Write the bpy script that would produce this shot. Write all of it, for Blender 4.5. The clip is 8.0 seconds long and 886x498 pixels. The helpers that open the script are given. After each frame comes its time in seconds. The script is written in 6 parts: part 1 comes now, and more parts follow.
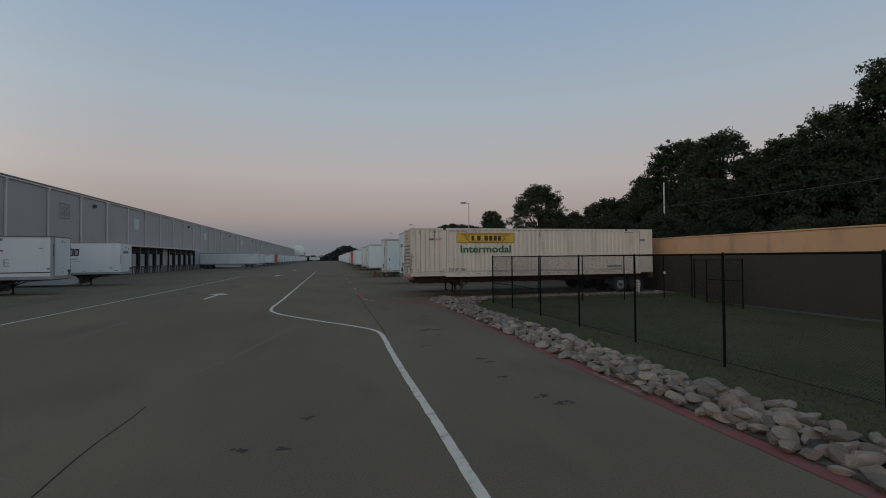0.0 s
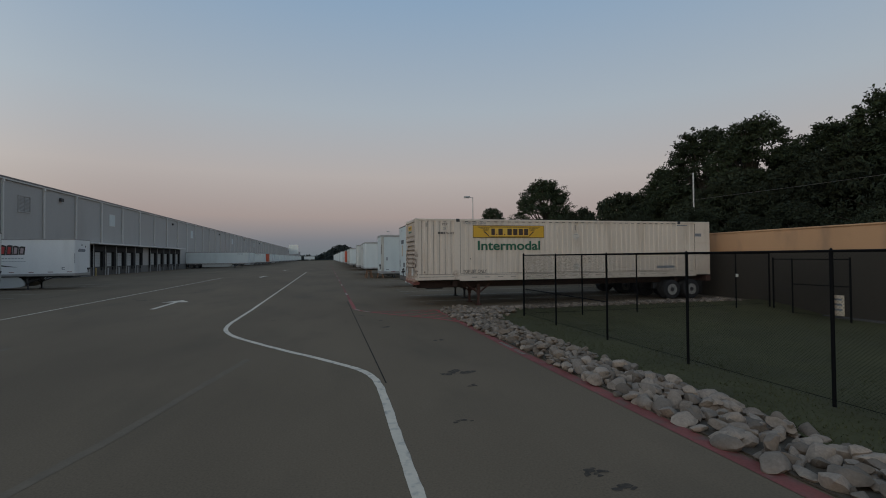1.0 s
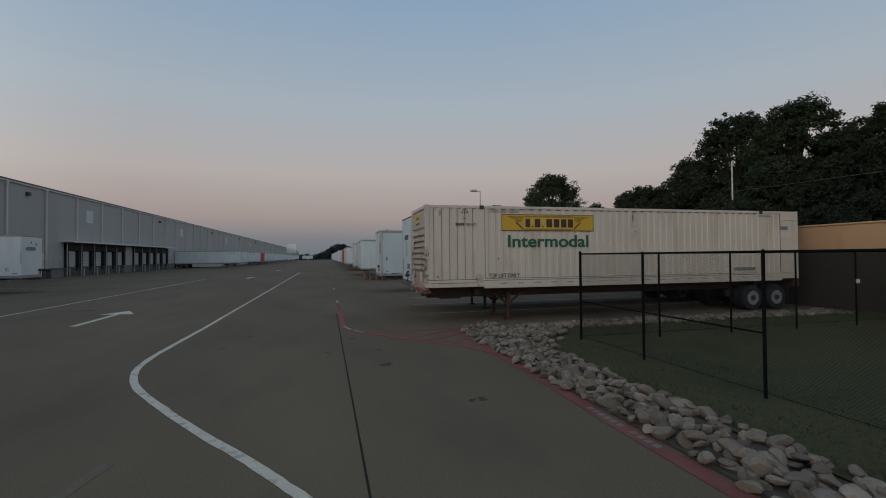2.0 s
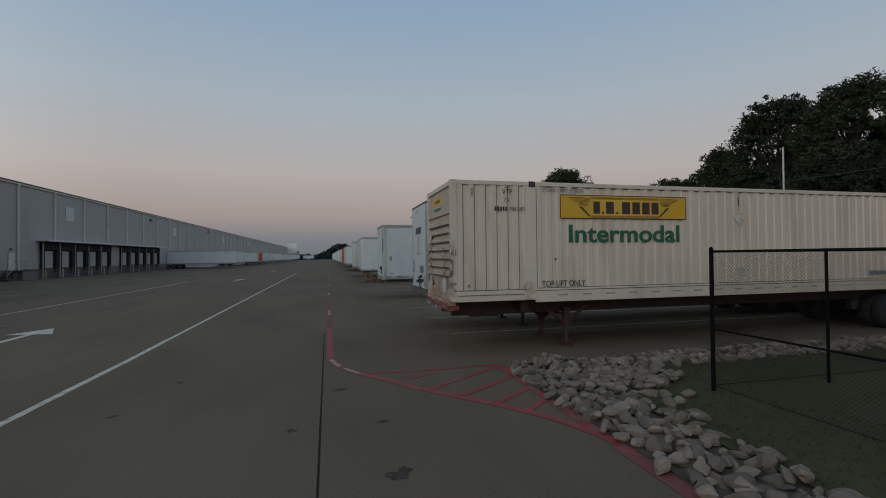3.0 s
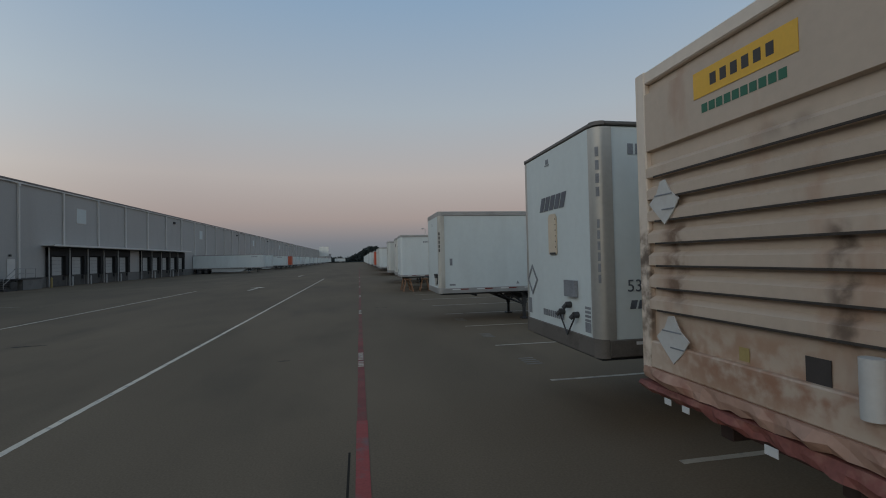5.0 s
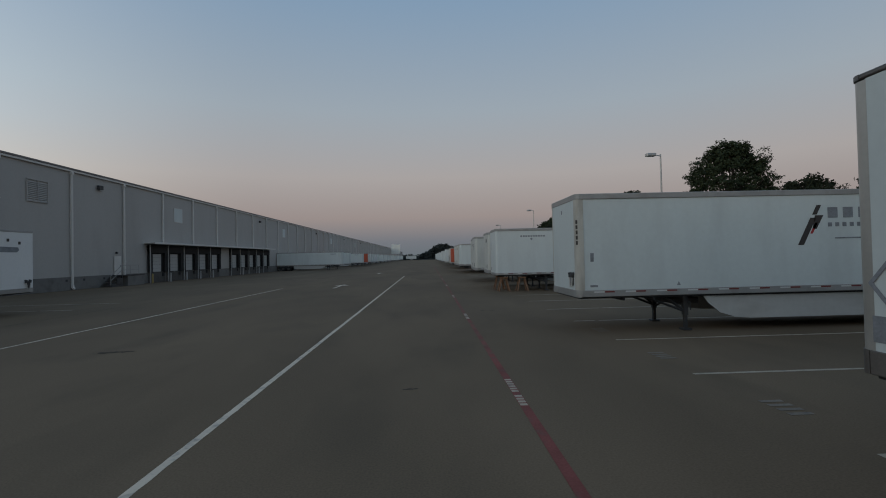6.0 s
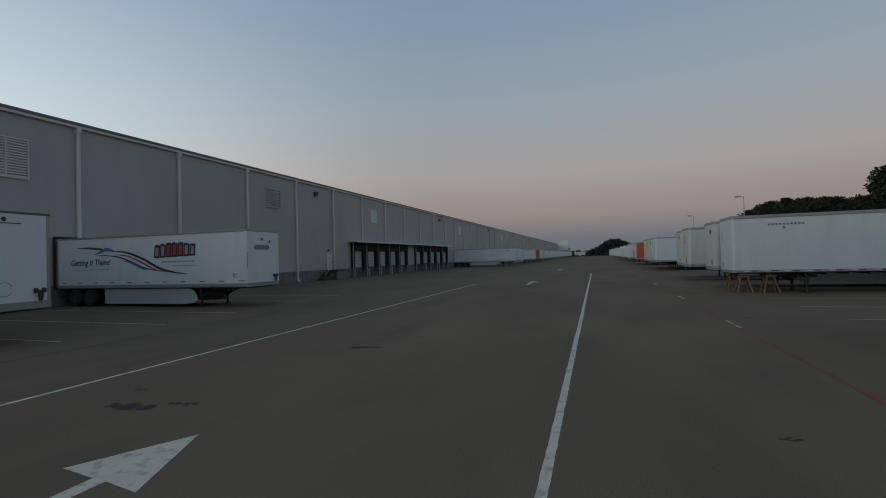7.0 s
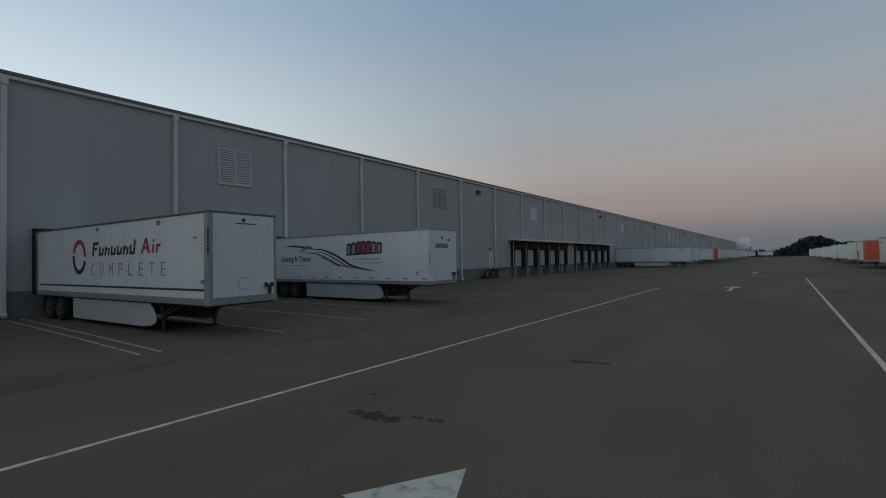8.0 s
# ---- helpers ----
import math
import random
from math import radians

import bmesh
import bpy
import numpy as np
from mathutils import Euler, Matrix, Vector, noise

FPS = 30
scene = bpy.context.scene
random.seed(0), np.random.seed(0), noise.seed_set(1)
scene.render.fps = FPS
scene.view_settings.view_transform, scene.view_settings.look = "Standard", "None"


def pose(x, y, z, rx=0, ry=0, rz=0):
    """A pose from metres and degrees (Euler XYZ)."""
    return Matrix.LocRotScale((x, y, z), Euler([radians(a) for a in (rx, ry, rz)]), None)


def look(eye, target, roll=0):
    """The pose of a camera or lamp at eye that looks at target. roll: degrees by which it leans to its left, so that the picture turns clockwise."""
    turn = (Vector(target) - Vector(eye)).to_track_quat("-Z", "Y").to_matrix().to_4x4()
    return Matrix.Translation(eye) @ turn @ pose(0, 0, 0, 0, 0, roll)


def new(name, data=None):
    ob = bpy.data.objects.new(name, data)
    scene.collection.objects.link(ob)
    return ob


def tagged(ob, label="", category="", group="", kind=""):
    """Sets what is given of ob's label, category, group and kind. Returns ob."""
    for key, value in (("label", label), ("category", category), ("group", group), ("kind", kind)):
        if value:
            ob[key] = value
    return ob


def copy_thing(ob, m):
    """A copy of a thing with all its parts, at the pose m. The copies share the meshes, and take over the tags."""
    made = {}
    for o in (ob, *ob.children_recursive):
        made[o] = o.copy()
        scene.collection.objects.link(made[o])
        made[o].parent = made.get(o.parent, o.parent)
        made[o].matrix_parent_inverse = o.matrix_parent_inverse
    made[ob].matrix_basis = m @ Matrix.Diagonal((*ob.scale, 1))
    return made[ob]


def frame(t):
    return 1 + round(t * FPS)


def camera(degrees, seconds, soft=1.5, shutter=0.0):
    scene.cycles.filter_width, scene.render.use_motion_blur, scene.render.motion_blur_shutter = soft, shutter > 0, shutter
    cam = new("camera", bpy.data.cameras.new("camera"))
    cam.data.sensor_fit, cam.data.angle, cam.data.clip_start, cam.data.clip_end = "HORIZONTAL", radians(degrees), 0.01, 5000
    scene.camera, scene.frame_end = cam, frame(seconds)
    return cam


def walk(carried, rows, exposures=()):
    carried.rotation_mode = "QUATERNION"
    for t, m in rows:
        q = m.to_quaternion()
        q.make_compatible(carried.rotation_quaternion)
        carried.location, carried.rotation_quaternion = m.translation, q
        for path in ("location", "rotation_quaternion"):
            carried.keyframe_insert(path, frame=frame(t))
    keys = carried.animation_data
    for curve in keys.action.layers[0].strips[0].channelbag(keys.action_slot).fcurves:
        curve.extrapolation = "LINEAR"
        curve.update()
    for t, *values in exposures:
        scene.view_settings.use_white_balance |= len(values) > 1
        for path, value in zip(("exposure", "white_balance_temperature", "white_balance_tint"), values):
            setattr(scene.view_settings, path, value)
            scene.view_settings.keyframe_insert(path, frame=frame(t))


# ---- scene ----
cam = camera(87.8, 8.0, soft=1.0)
PATH = [
    (0, (-0.258, -1.351, 2.347), (0.214, 0.592, 2.385), -0.5),
    (0.5, (-0.008, 1.515, 2.334), (0.476, 3.455, 2.371), -0.4),
    (1, (0.326, 4.41, 2.328), (0.815, 6.349, 2.363), -0.5),
    (1.5, (0.653, 7.16, 2.335), (1.145, 9.098, 2.368), -0.5),
    (2.8, (1.414, 13.942, 2.342), (1.904, 15.881, 2.372), -0.6),
    (3, (1.494, 14.926, 2.342), (1.98, 16.866, 2.372), -0.6),
    (3.5, (1.646, 17.334, 2.329), (2.113, 19.278, 2.367), -0.7),
    (4, (1.735, 19.643, 2.371), (2.171, 21.595, 2.408), -0.9),
    (4.2, (1.731, 20.507, 2.374), (2.159, 22.461, 2.412), -1.1),
    (5.5, (1.044, 25.387, 2.388), (1.295, 27.371, 2.425), -1.2),
    (6, (0.099, 26.958, 2.334), (0.164, 28.957, 2.369), -1.3),
    (6.5, (-1.129, 28.042, 2.382), (-1.355, 30.029, 2.411), -1.4),
    (7, (-2.429, 28.592, 2.307), (-3.058, 30.49, 2.345), -1.6),
    (7.5, (-3.665, 28.922, 2.346), (-4.61, 30.684, 2.391), -1.3),
    (8, (-4.623, 29.074, 2.406), (-5.813, 30.681, 2.451), -1.0),
]
walk(cam, [(t, look(eye, target, roll)) for t, eye, target, roll in PATH],
     [(0.0, 0.0, 6680, 10), (4.5, 0.0, 6680, 10), (5.5, -0.06, 6590, 9), (6.5, -0.24, 6560, 9), (8.0, -0.28, 6590, 9)])

# ---- light: dusk sky, the sun has set behind the camera to the south-west ----
world = bpy.data.worlds.new("dusk_sky")
scene.world = world
world.use_nodes = True
wn, wl = world.node_tree.nodes, world.node_tree.links
wn.clear()
w_out = wn.new("ShaderNodeOutputWorld")
w_bg = wn.new("ShaderNodeBackground")
w_co = wn.new("ShaderNodeTexCoord")
w_sep = wn.new("ShaderNodeSeparateXYZ")
wl.new(w_co.outputs["Generated"], w_sep.inputs[0])


def sky_ramp(stops):
    r = wn.new("ShaderNodeValToRGB")
    el = r.color_ramp.elements
    el[0].position, el[0].color = stops[0][0], (*stops[0][1], 1)
    el[1].position, el[1].color = stops[-1][0], (*stops[-1][1], 1)
    for p, c in stops[1:-1]:
        e = el.new(p)
        e.color = (*c, 1)
    wl.new(w_sep.outputs[2], r.inputs[0])
    return r


# away from the sunset: blue band at the horizon, pink belt above, grey-blue overhead
east = sky_ramp([(0.0, (0.146, 0.175, 0.200)), (0.035, (0.192, 0.204, 0.232)), (0.085, (0.352, 0.298, 0.288)),
                 (0.17, (0.432, 0.402, 0.398)), (0.30, (0.364, 0.425, 0.488)), (0.50, (0.238, 0.357, 0.508)), (1.0, (0.147, 0.240, 0.376))])
# towards the sunset: pale and bright
west = sky_ramp([(0.0, (1.75, 1.12, 0.60)), (0.10, (1.28, 1.15, 0.92)), (0.24, (0.88, 1.04, 1.13)),
                 (0.45, (0.54, 0.68, 0.85)), (1.0, (0.155, 0.240, 0.384))])
w_dot = wn.new("ShaderNodeVectorMath")
w_dot.operation = "DOT_PRODUCT"
w_dot.inputs[1].default_value = (-0.86, -0.51, 0.0)
wl.new(w_co.outputs["Generated"], w_dot.inputs[0])
w_map = wn.new("ShaderNodeMapRange")
w_map.interpolation_type = "SMOOTHSTEP"
w_map.inputs[1].default_value, w_map.inputs[2].default_value = -0.22, 1.0
wl.new(w_dot.outputs["Value"], w_map.inputs[0])
w_mix = wn.new("ShaderNodeMix")
w_mix.data_type = "RGBA"
wl.new(w_map.outputs[0], w_mix.inputs[0])
wl.new(east.outputs[0], w_mix.inputs[6])
wl.new(west.outputs[0], w_mix.inputs[7])
wl.new(w_mix.outputs[2], w_bg.inputs[0])
w_bg.inputs[1].default_value = 1.0
wl.new(w_bg.outputs[0], w_out.inputs[0])

sun = new("afterglow", bpy.data.lights.new("afterglow", "SUN"))
sun.data.energy, sun.data.angle, sun.data.color = 0.35, radians(50), (1.0, 0.80, 0.58)
sun.matrix_world = look((0, 0, 30), (0.80, 0.55, 29.72))


# ---- materials ----
def surface(name, color, rough=0.6, metal=0.0, vary=0.15, scale=1.5, fine=40.0, bump=0.0, dirt=None, dirt_amount=0.0,
            stretch=(1, 1, 1), spec=0.5, island=0.0, obrand=0.0, fine_vary=0.5):
    """A procedural surface: broad and fine variation of the base colour, dirt in streaks or patches, relief."""
    m = bpy.data.materials.new(name)
    m.use_nodes = True
    n, l = m.node_tree.nodes, m.node_tree.links
    b = n["Principled BSDF"]
    co = n.new("ShaderNodeTexCoord")
    mp = n.new("ShaderNodeMapping")
    mp.inputs["Scale"].default_value = stretch
    l.new(co.outputs["Object"], mp.inputs[0])

    def noise_tex(s, d=4.0, src=mp.outputs[0]):
        t = n.new("ShaderNodeTexNoise")
        t.inputs["Scale"].default_value, t.inputs["Detail"].default_value = s, d
        l.new(src, t.inputs["Vector"])
        return t

    big, small = noise_tex(scale), noise_tex(fine, 2.0, co.outputs["Object"])
    add = n.new("ShaderNodeMath")
    add.operation = "MULTIPLY_ADD"
    l.new(small.outputs[0], add.inputs[0])
    add.inputs[1].default_value = fine_vary
    l.new(big.outputs[0], add.inputs[2])
    rng = n.new("ShaderNodeMapRange")
    mid = 0.5 + 0.5 * fine_vary
    rng.inputs[1].default_value, rng.inputs[2].default_value = mid - 0.32, mid + 0.32
    rng.inputs[3].default_value, rng.inputs[4].default_value = 1 - vary, 1 + vary
    l.new(add.outputs[0], rng.inputs[0])
    value = rng.outputs[0]
    for amount, node, socket in ((island, "ShaderNodeNewGeometry", "Random Per Island"), (obrand, "ShaderNodeObjectInfo", "Random")):
        if amount:
            g = n.new(node)
            r2 = n.new("ShaderNodeMapRange")
            r2.inputs[3].default_value, r2.inputs[4].default_value = 1 - amount, 1 + amount
            l.new(g.outputs[socket], r2.inputs[0])
            mu = n.new("ShaderNodeMath")
            mu.operation = "MULTIPLY"
            l.new(value, mu.inputs[0])
            l.new(r2.outputs[0], mu.inputs[1])
            value = mu.outputs[0]
    sc = n.new("ShaderNodeVectorMath")
    sc.operation = "SCALE"
    sc.inputs[0].default_value = color
    l.new(value, sc.inputs["Scale"])
    out = sc.outputs[0]
    if dirt:
        dn = noise_tex(scale * 2.3, 6.0)
        dr = n.new("ShaderNodeMapRange")
        dr.inputs[1].default_value, dr.inputs[2].default_value = 0.52, 0.75
        dr.inputs[4].default_value = dirt_amount
        l.new(dn.outputs[0], dr.inputs[0])
        mx = n.new("ShaderNodeMix")
        mx.data_type = "RGBA"
        l.new(dr.outputs[0], mx.inputs[0])
        l.new(out, mx.inputs[6])
        mx.inputs[7].default_value = (*dirt, 1)
        out = mx.outputs[2]
    l.new(out, b.inputs["Base Color"])
    rr = n.new("ShaderNodeMapRange")
    rr.inputs[3].default_value, rr.inputs[4].default_value = max(0.02, rough - 0.12), min(1, rough + 0.12)
    l.new(big.outputs[0], rr.inputs[0])
    l.new(rr.outputs[0], b.inputs["Roughness"])
    b.inputs["Metallic"].default_value = metal
    b.inputs["Specular IOR Level"].default_value = spec
    if bump:
        bp = n.new("ShaderNodeBump")
        bp.inputs["Strength"].default_value, bp.inputs["Distance"].default_value = 0.6, bump
        l.new(add.outputs[0], bp.inputs["Height"])
        l.new(bp.outputs[0], b.inputs["Normal"])
    return m


ASPHALT_TONE = (0.161, 0.120, 0.081)
asphalt = surface("asphalt", ASPHALT_TONE, 0.92, vary=0.26, scale=0.22, fine=38, bump=0.008, dirt=(0.105, 0.083, 0.059), dirt_amount=0.6, stretch=(1.0, 0.4, 1), spec=0.12, fine_vary=0.8)
tar = surface("tar_joint", (0.030, 0.025, 0.020), 0.9, vary=0.2, scale=3, spec=0.1)
tar_worn = surface("worn_tar", (0.098, 0.078, 0.056), 0.9, vary=0.3, scale=2, dirt=ASPHALT_TONE, dirt_amount=0.8, spec=0.1)
oil = surface("oil_stain", (0.066, 0.054, 0.043), 0.9, vary=0.3, scale=6, dirt=ASPHALT_TONE, dirt_amount=0.9, spec=0.1)
paint_white = surface("worn_white_line", (0.63, 0.54, 0.425), 0.7, vary=0.12, scale=2.5, fine=30, dirt=(0.20, 0.19, 0.18), dirt_amount=0.85, spec=0.3)
paint_faint = surface("faded_white_line", (0.43, 0.365, 0.285), 0.75, vary=0.2, scale=1.6, fine=30, dirt=(0.16, 0.15, 0.14), dirt_amount=0.95, spec=0.3)
paint_mid = surface("thin_white_line", (0.70, 0.60, 0.475), 0.75, vary=0.18, scale=1.8, fine=30, dirt=(0.18, 0.155, 0.13), dirt_amount=0.9, spec=0.3)
paint_trace = surface("trace_of_removed_paint", (0.166, 0.130, 0.093), 0.9, vary=0.2, scale=2.5, fine=30, dirt=(0.15, 0.118, 0.085), dirt_amount=0.95, spec=0.15)
paint_ghost = surface("nearly_gone_white_paint", (0.205, 0.175, 0.142), 0.8, vary=0.25, scale=3, fine=30, dirt=(0.13, 0.115, 0.10), dirt_amount=0.95, spec=0.2)
paint_red = surface("worn_red_line", (0.30, 0.062, 0.052), 0.75, vary=0.25, scale=1.8, fine=30, dirt=(0.15, 0.12, 0.11), dirt_amount=0.9, spec=0.3)
grass = surface("grass_blades", (0.066, 0.066, 0.027), 0.9, vary=0.3, scale=0.8, fine=20, island=0.2, spec=0.2)
soil = surface("lawn_soil", (0.068, 0.063, 0.029), 0.95, vary=0.3, scale=0.5, fine=14, bump=0.02, dirt=(0.085, 0.075, 0.045), dirt_amount=0.5, spec=0.15)
paint_red_old = surface("faded_red_line", (0.225, 0.076, 0.065), 0.85, vary=0.3, scale=1.2, fine=30, dirt=(0.13, 0.104, 0.084), dirt_amount=1.0, spec=0.15)
paint_red_trace = surface("nearly_worn_red_line", (0.205, 0.083, 0.068), 0.85, vary=0.3, scale=1.2, fine=30, dirt=(0.15, 0.117, 0.084), dirt_amount=1.0, spec=0.15)
gravel = surface("stone_grit", (0.080, 0.061, 0.042), 0.95, vary=0.4, scale=5, fine=45, bump=0.02)
limestone = surface("limestone", (0.245, 0.193, 0.150), 0.9, vary=0.32, scale=3.5, fine=30, bump=0.012, dirt=(0.13, 0.105, 0.080), dirt_amount=0.75, obrand=0.42, spec=0.25)
limestone_far = surface("limestone_rubble", (0.210, 0.163, 0.124), 0.9, vary=0.32, scale=3.5, fine=30, bump=0.012, dirt=(0.16, 0.135, 0.105), dirt_amount=0.7, island=0.38, spec=0.25)
stucco = surface("tan_stucco", (0.52, 0.295, 0.155), 0.9, vary=0.10, scale=0.6, fine=25, bump=0.004, dirt=(0.30, 0.185, 0.115), dirt_amount=0.7, stretch=(1, 1, 0.3))
brown_band = surface("dark_brown_wall", (0.046, 0.038, 0.028), 0.9, vary=0.15, scale=0.6, fine=25, bump=0.004)
siding = surface("grey_siding", (0.398, 0.386, 0.364), 0.6, vary=0.07, scale=0.25, fine=6, dirt=(0.34, 0.322, 0.302), dirt_amount=0.45, stretch=(1, 1, 0.25))
fascia = surface("dark_fascia", (0.16, 0.145, 0.14), 0.5, vary=0.1)
gutter_white = surface("pale_gutter", (0.60, 0.585, 0.55), 0.5, vary=0.1, scale=0.6)
plinth_grey = surface("stained_plinth_concrete", (0.165, 0.160, 0.150), 0.85, vary=0.2, scale=0.7, fine=25, bump=0.004, dirt=(0.095, 0.09, 0.08), dirt_amount=0.7)
pit_dark = surface("dark_patchy_concrete", (0.085, 0.080, 0.074), 0.85, vary=0.25, scale=0.9, fine=25, dirt=(0.05, 0.046, 0.042), dirt_amount=0.7)
concrete = surface("concrete", (0.20, 0.20, 0.195), 0.85, vary=0.18, scale=0.7, fine=25, bump=0.004, dirt=(0.12, 0.115, 0.11), dirt_amount=0.6)
panel_white = surface("white_panel", (0.64, 0.68, 0.66), 0.42, vary=0.05, scale=0.5, fine=9, dirt=(0.50, 0.50, 0.48), dirt_amount=0.35, stretch=(1, 1, 0.22))
# cool white darkened in its colour for the shade on the right-hand row
panel_cool_dim = surface("dimmed_cool_white_panel", (0.585, 0.635, 0.62), 0.55, vary=0.06, scale=0.5, fine=9, dirt=(0.42, 0.44, 0.43), dirt_amount=0.35, stretch=(1, 1, 0.22))
# lighter white without that shade, for the trailers at the near docks
panel_bright = surface("bright_white_panel", (0.74, 0.745, 0.73), 0.42, vary=0.05, scale=0.5, fine=9, dirt=(0.52, 0.53, 0.51), dirt_amount=0.35, stretch=(1, 1, 0.22))
panel_old = surface("yellowed_white_panel", (0.58, 0.58, 0.53), 0.5, vary=0.07, scale=0.6, fine=9, dirt=(0.42, 0.39, 0.34), dirt_amount=0.5, stretch=(1, 1, 0.22))
panel_orange = surface("orange_panel", (0.52, 0.085, 0.035), 0.45, vary=0.1, scale=0.7, dirt=(0.40, 0.09, 0.05), dirt_amount=0.4)
skirt_grey = surface("dull_skirt_panel", (0.47, 0.475, 0.455), 0.6, vary=0.08, scale=0.6, fine=9, dirt=(0.30, 0.29, 0.27), dirt_amount=0.5, stretch=(0.4, 1, 1))
cream = surface("cream_container_paint", (0.665, 0.566, 0.465), 0.5, vary=0.09, scale=0.7, fine=12, dirt=(0.45, 0.36, 0.27), dirt_amount=0.6, stretch=(1, 1, 0.25))
cream_rust = surface("rust_streaked_cream_paint", (0.505, 0.402, 0.312), 0.6, vary=0.10, scale=1.1, fine=14, dirt=(0.36, 0.19, 0.11), dirt_amount=0.75, stretch=(1, 1, 0.3))
sill_rust = surface("rusted_cream_sill", (0.38, 0.23, 0.165), 0.7, vary=0.2, scale=2.2, fine=14, dirt=(0.24, 0.085, 0.055), dirt_amount=0.85)
rust_red = surface("rusty_red_frame", (0.078, 0.034, 0.026), 0.75, vary=0.3, scale=2.5, fine=25, dirt=(0.07, 0.045, 0.035), dirt_amount=0.7)


def add_run(m, axis, centre, half, z0, z1, color, amount):
    """A ragged run of rust or grease down a sheet: where it lies along an axis, from z0 up to z1."""
    n, l = m.node_tree.nodes, m.node_tree.links
    b = n["Principled BSDF"]
    old = b.inputs["Base Color"].links[0].from_socket
    co = n.new("ShaderNodeTexCoord")
    sep = n.new("ShaderNodeSeparateXYZ")
    l.new(co.outputs["Object"], sep.inputs[0])
    tex = n.new("ShaderNodeTexNoise")
    tex.inputs["Scale"].default_value, tex.inputs["Detail"].default_value = 7.0, 4.0
    l.new(co.outputs["Object"], tex.inputs["Vector"])

    def math_node(op, a, c, d=None):
        t = n.new("ShaderNodeMath")
        t.operation = op
        for k, v in enumerate((a, c, d)):
            if v is None:
                continue
            if isinstance(v, (int, float)):
                t.inputs[k].default_value = v
            else:
                l.new(v, t.inputs[k])
        return t.outputs[0]

    def fall(value, lo, hi):
        r = n.new("ShaderNodeMapRange")
        r.interpolation_type = "SMOOTHSTEP"
        r.inputs[1].default_value, r.inputs[2].default_value = lo, hi
        l.new(value, r.inputs[0])
        return r.outputs[0]

    wob = math_node("MULTIPLY_ADD", tex.outputs[0], half * 1.6, -half * 0.8)
    off = math_node("ABSOLUTE", math_node("ADD", math_node("SUBTRACT", sep.outputs[axis], centre), wob), 0.0)
    mask = math_node("MULTIPLY", fall(off, half, half * 0.2), math_node("MULTIPLY", fall(sep.outputs[2], z0, z0 + 0.2), fall(sep.outputs[2], z1, z1 - 0.12)))
    mask = math_node("MULTIPLY", math_node("MULTIPLY", mask, fall(tex.outputs[0], 0.30, 0.62)), amount)
    mx = n.new("ShaderNodeMix")
    mx.data_type = "RGBA"
    l.new(mask, mx.inputs[0])
    l.new(old, mx.inputs[6])
    mx.inputs[7].default_value = (*color, 1)
    l.new(mx.outputs[2], b.inputs["Base Color"])


add_run(cream_rust, 1, 0.80, 0.17, 1.85, 2.70, (0.15, 0.085, 0.05), 0.9)
add_run(cream_rust, 1, -0.62, 0.10, 1.70, 2.60, (0.12, 0.08, 0.055), 0.9)
add_run(cream_rust, 1, 0.25, 0.95, 1.10, 1.85, (0.36, 0.21, 0.13), 0.75)
add_run(cream_rust, 1, -0.25, 0.35, 3.05, 3.30, (0.20, 0.15, 0.11), 0.7)
add_run(cream, 0, 1.95, 0.22, 1.05, 1.75, (0.30, 0.19, 0.12), 0.6)
add_run(cream, 0, 0.04, 0.10, 1.10, 2.75, (0.26, 0.17, 0.11), 0.7)
add_run(cream, 0, 0.02, 0.05, 1.55, 2.60, (0.09, 0.065, 0.05), 0.85)
add_run(cream_rust, 1, 0.0, 1.3, 1.28, 1.62, (0.30, 0.145, 0.085), 0.8)
# near-black for sheet joints and for shade painted at folds, sills and grooves
joint_shade_dark = surface("dark_joint_and_painted_shade", (0.045, 0.036, 0.030), 0.9, vary=0.3, scale=5)
rust_bright = surface("bare_rust_red_steel", (0.19, 0.062, 0.048), 0.75, vary=0.4, scale=3.0, fine=25, dirt=(0.32, 0.17, 0.12), dirt_amount=0.8)
rust_dark = surface("dark_rusty_beam", (0.046, 0.027, 0.022), 0.8, vary=0.3, scale=2.5, fine=25)
steel_dark = surface("dark_steel", (0.035, 0.036, 0.038), 0.6, vary=0.25, scale=2, dirt=(0.09, 0.08, 0.07), dirt_amount=0.5)
alu = surface("dull_aluminium", (0.42, 0.405, 0.37), 0.38, metal=0.45, vary=0.12, scale=1.2, fine=18, dirt=(0.30, 0.28, 0.24), dirt_amount=0.45, stretch=(1, 1, 0.3))
cap_brown = surface("weathered_rail_cap", (0.13, 0.12, 0.11), 0.55, metal=0.2, vary=0.15, scale=2)
rail_grimy = surface("grimy_brown_rail", (0.135, 0.120, 0.105), 0.65, metal=0.2, vary=0.25, scale=1.6, dirt=(0.07, 0.06, 0.05), dirt_amount=0.6)
alu_grey = surface("grey_rail", (0.34, 0.335, 0.32), 0.5, metal=0.3, vary=0.12, scale=1.2, dirt=(0.22, 0.21, 0.19), dirt_amount=0.5)
rubber = surface("tyre_rubber", (0.022, 0.022, 0.023), 0.85, vary=0.25, scale=4, dirt=(0.06, 0.055, 0.05), dirt_amount=0.5)
rim_dull = surface("dull_wheel_rim", (0.095, 0.09, 0.083), 0.6, metal=0.2, vary=0.15, scale=4, dirt=(0.08, 0.07, 0.06), dirt_amount=0.6)
rim_white = surface("white_wheel_rim", (0.27, 0.265, 0.25), 0.45, vary=0.12, scale=4, dirt=(0.25, 0.22, 0.2), dirt_amount=0.5)
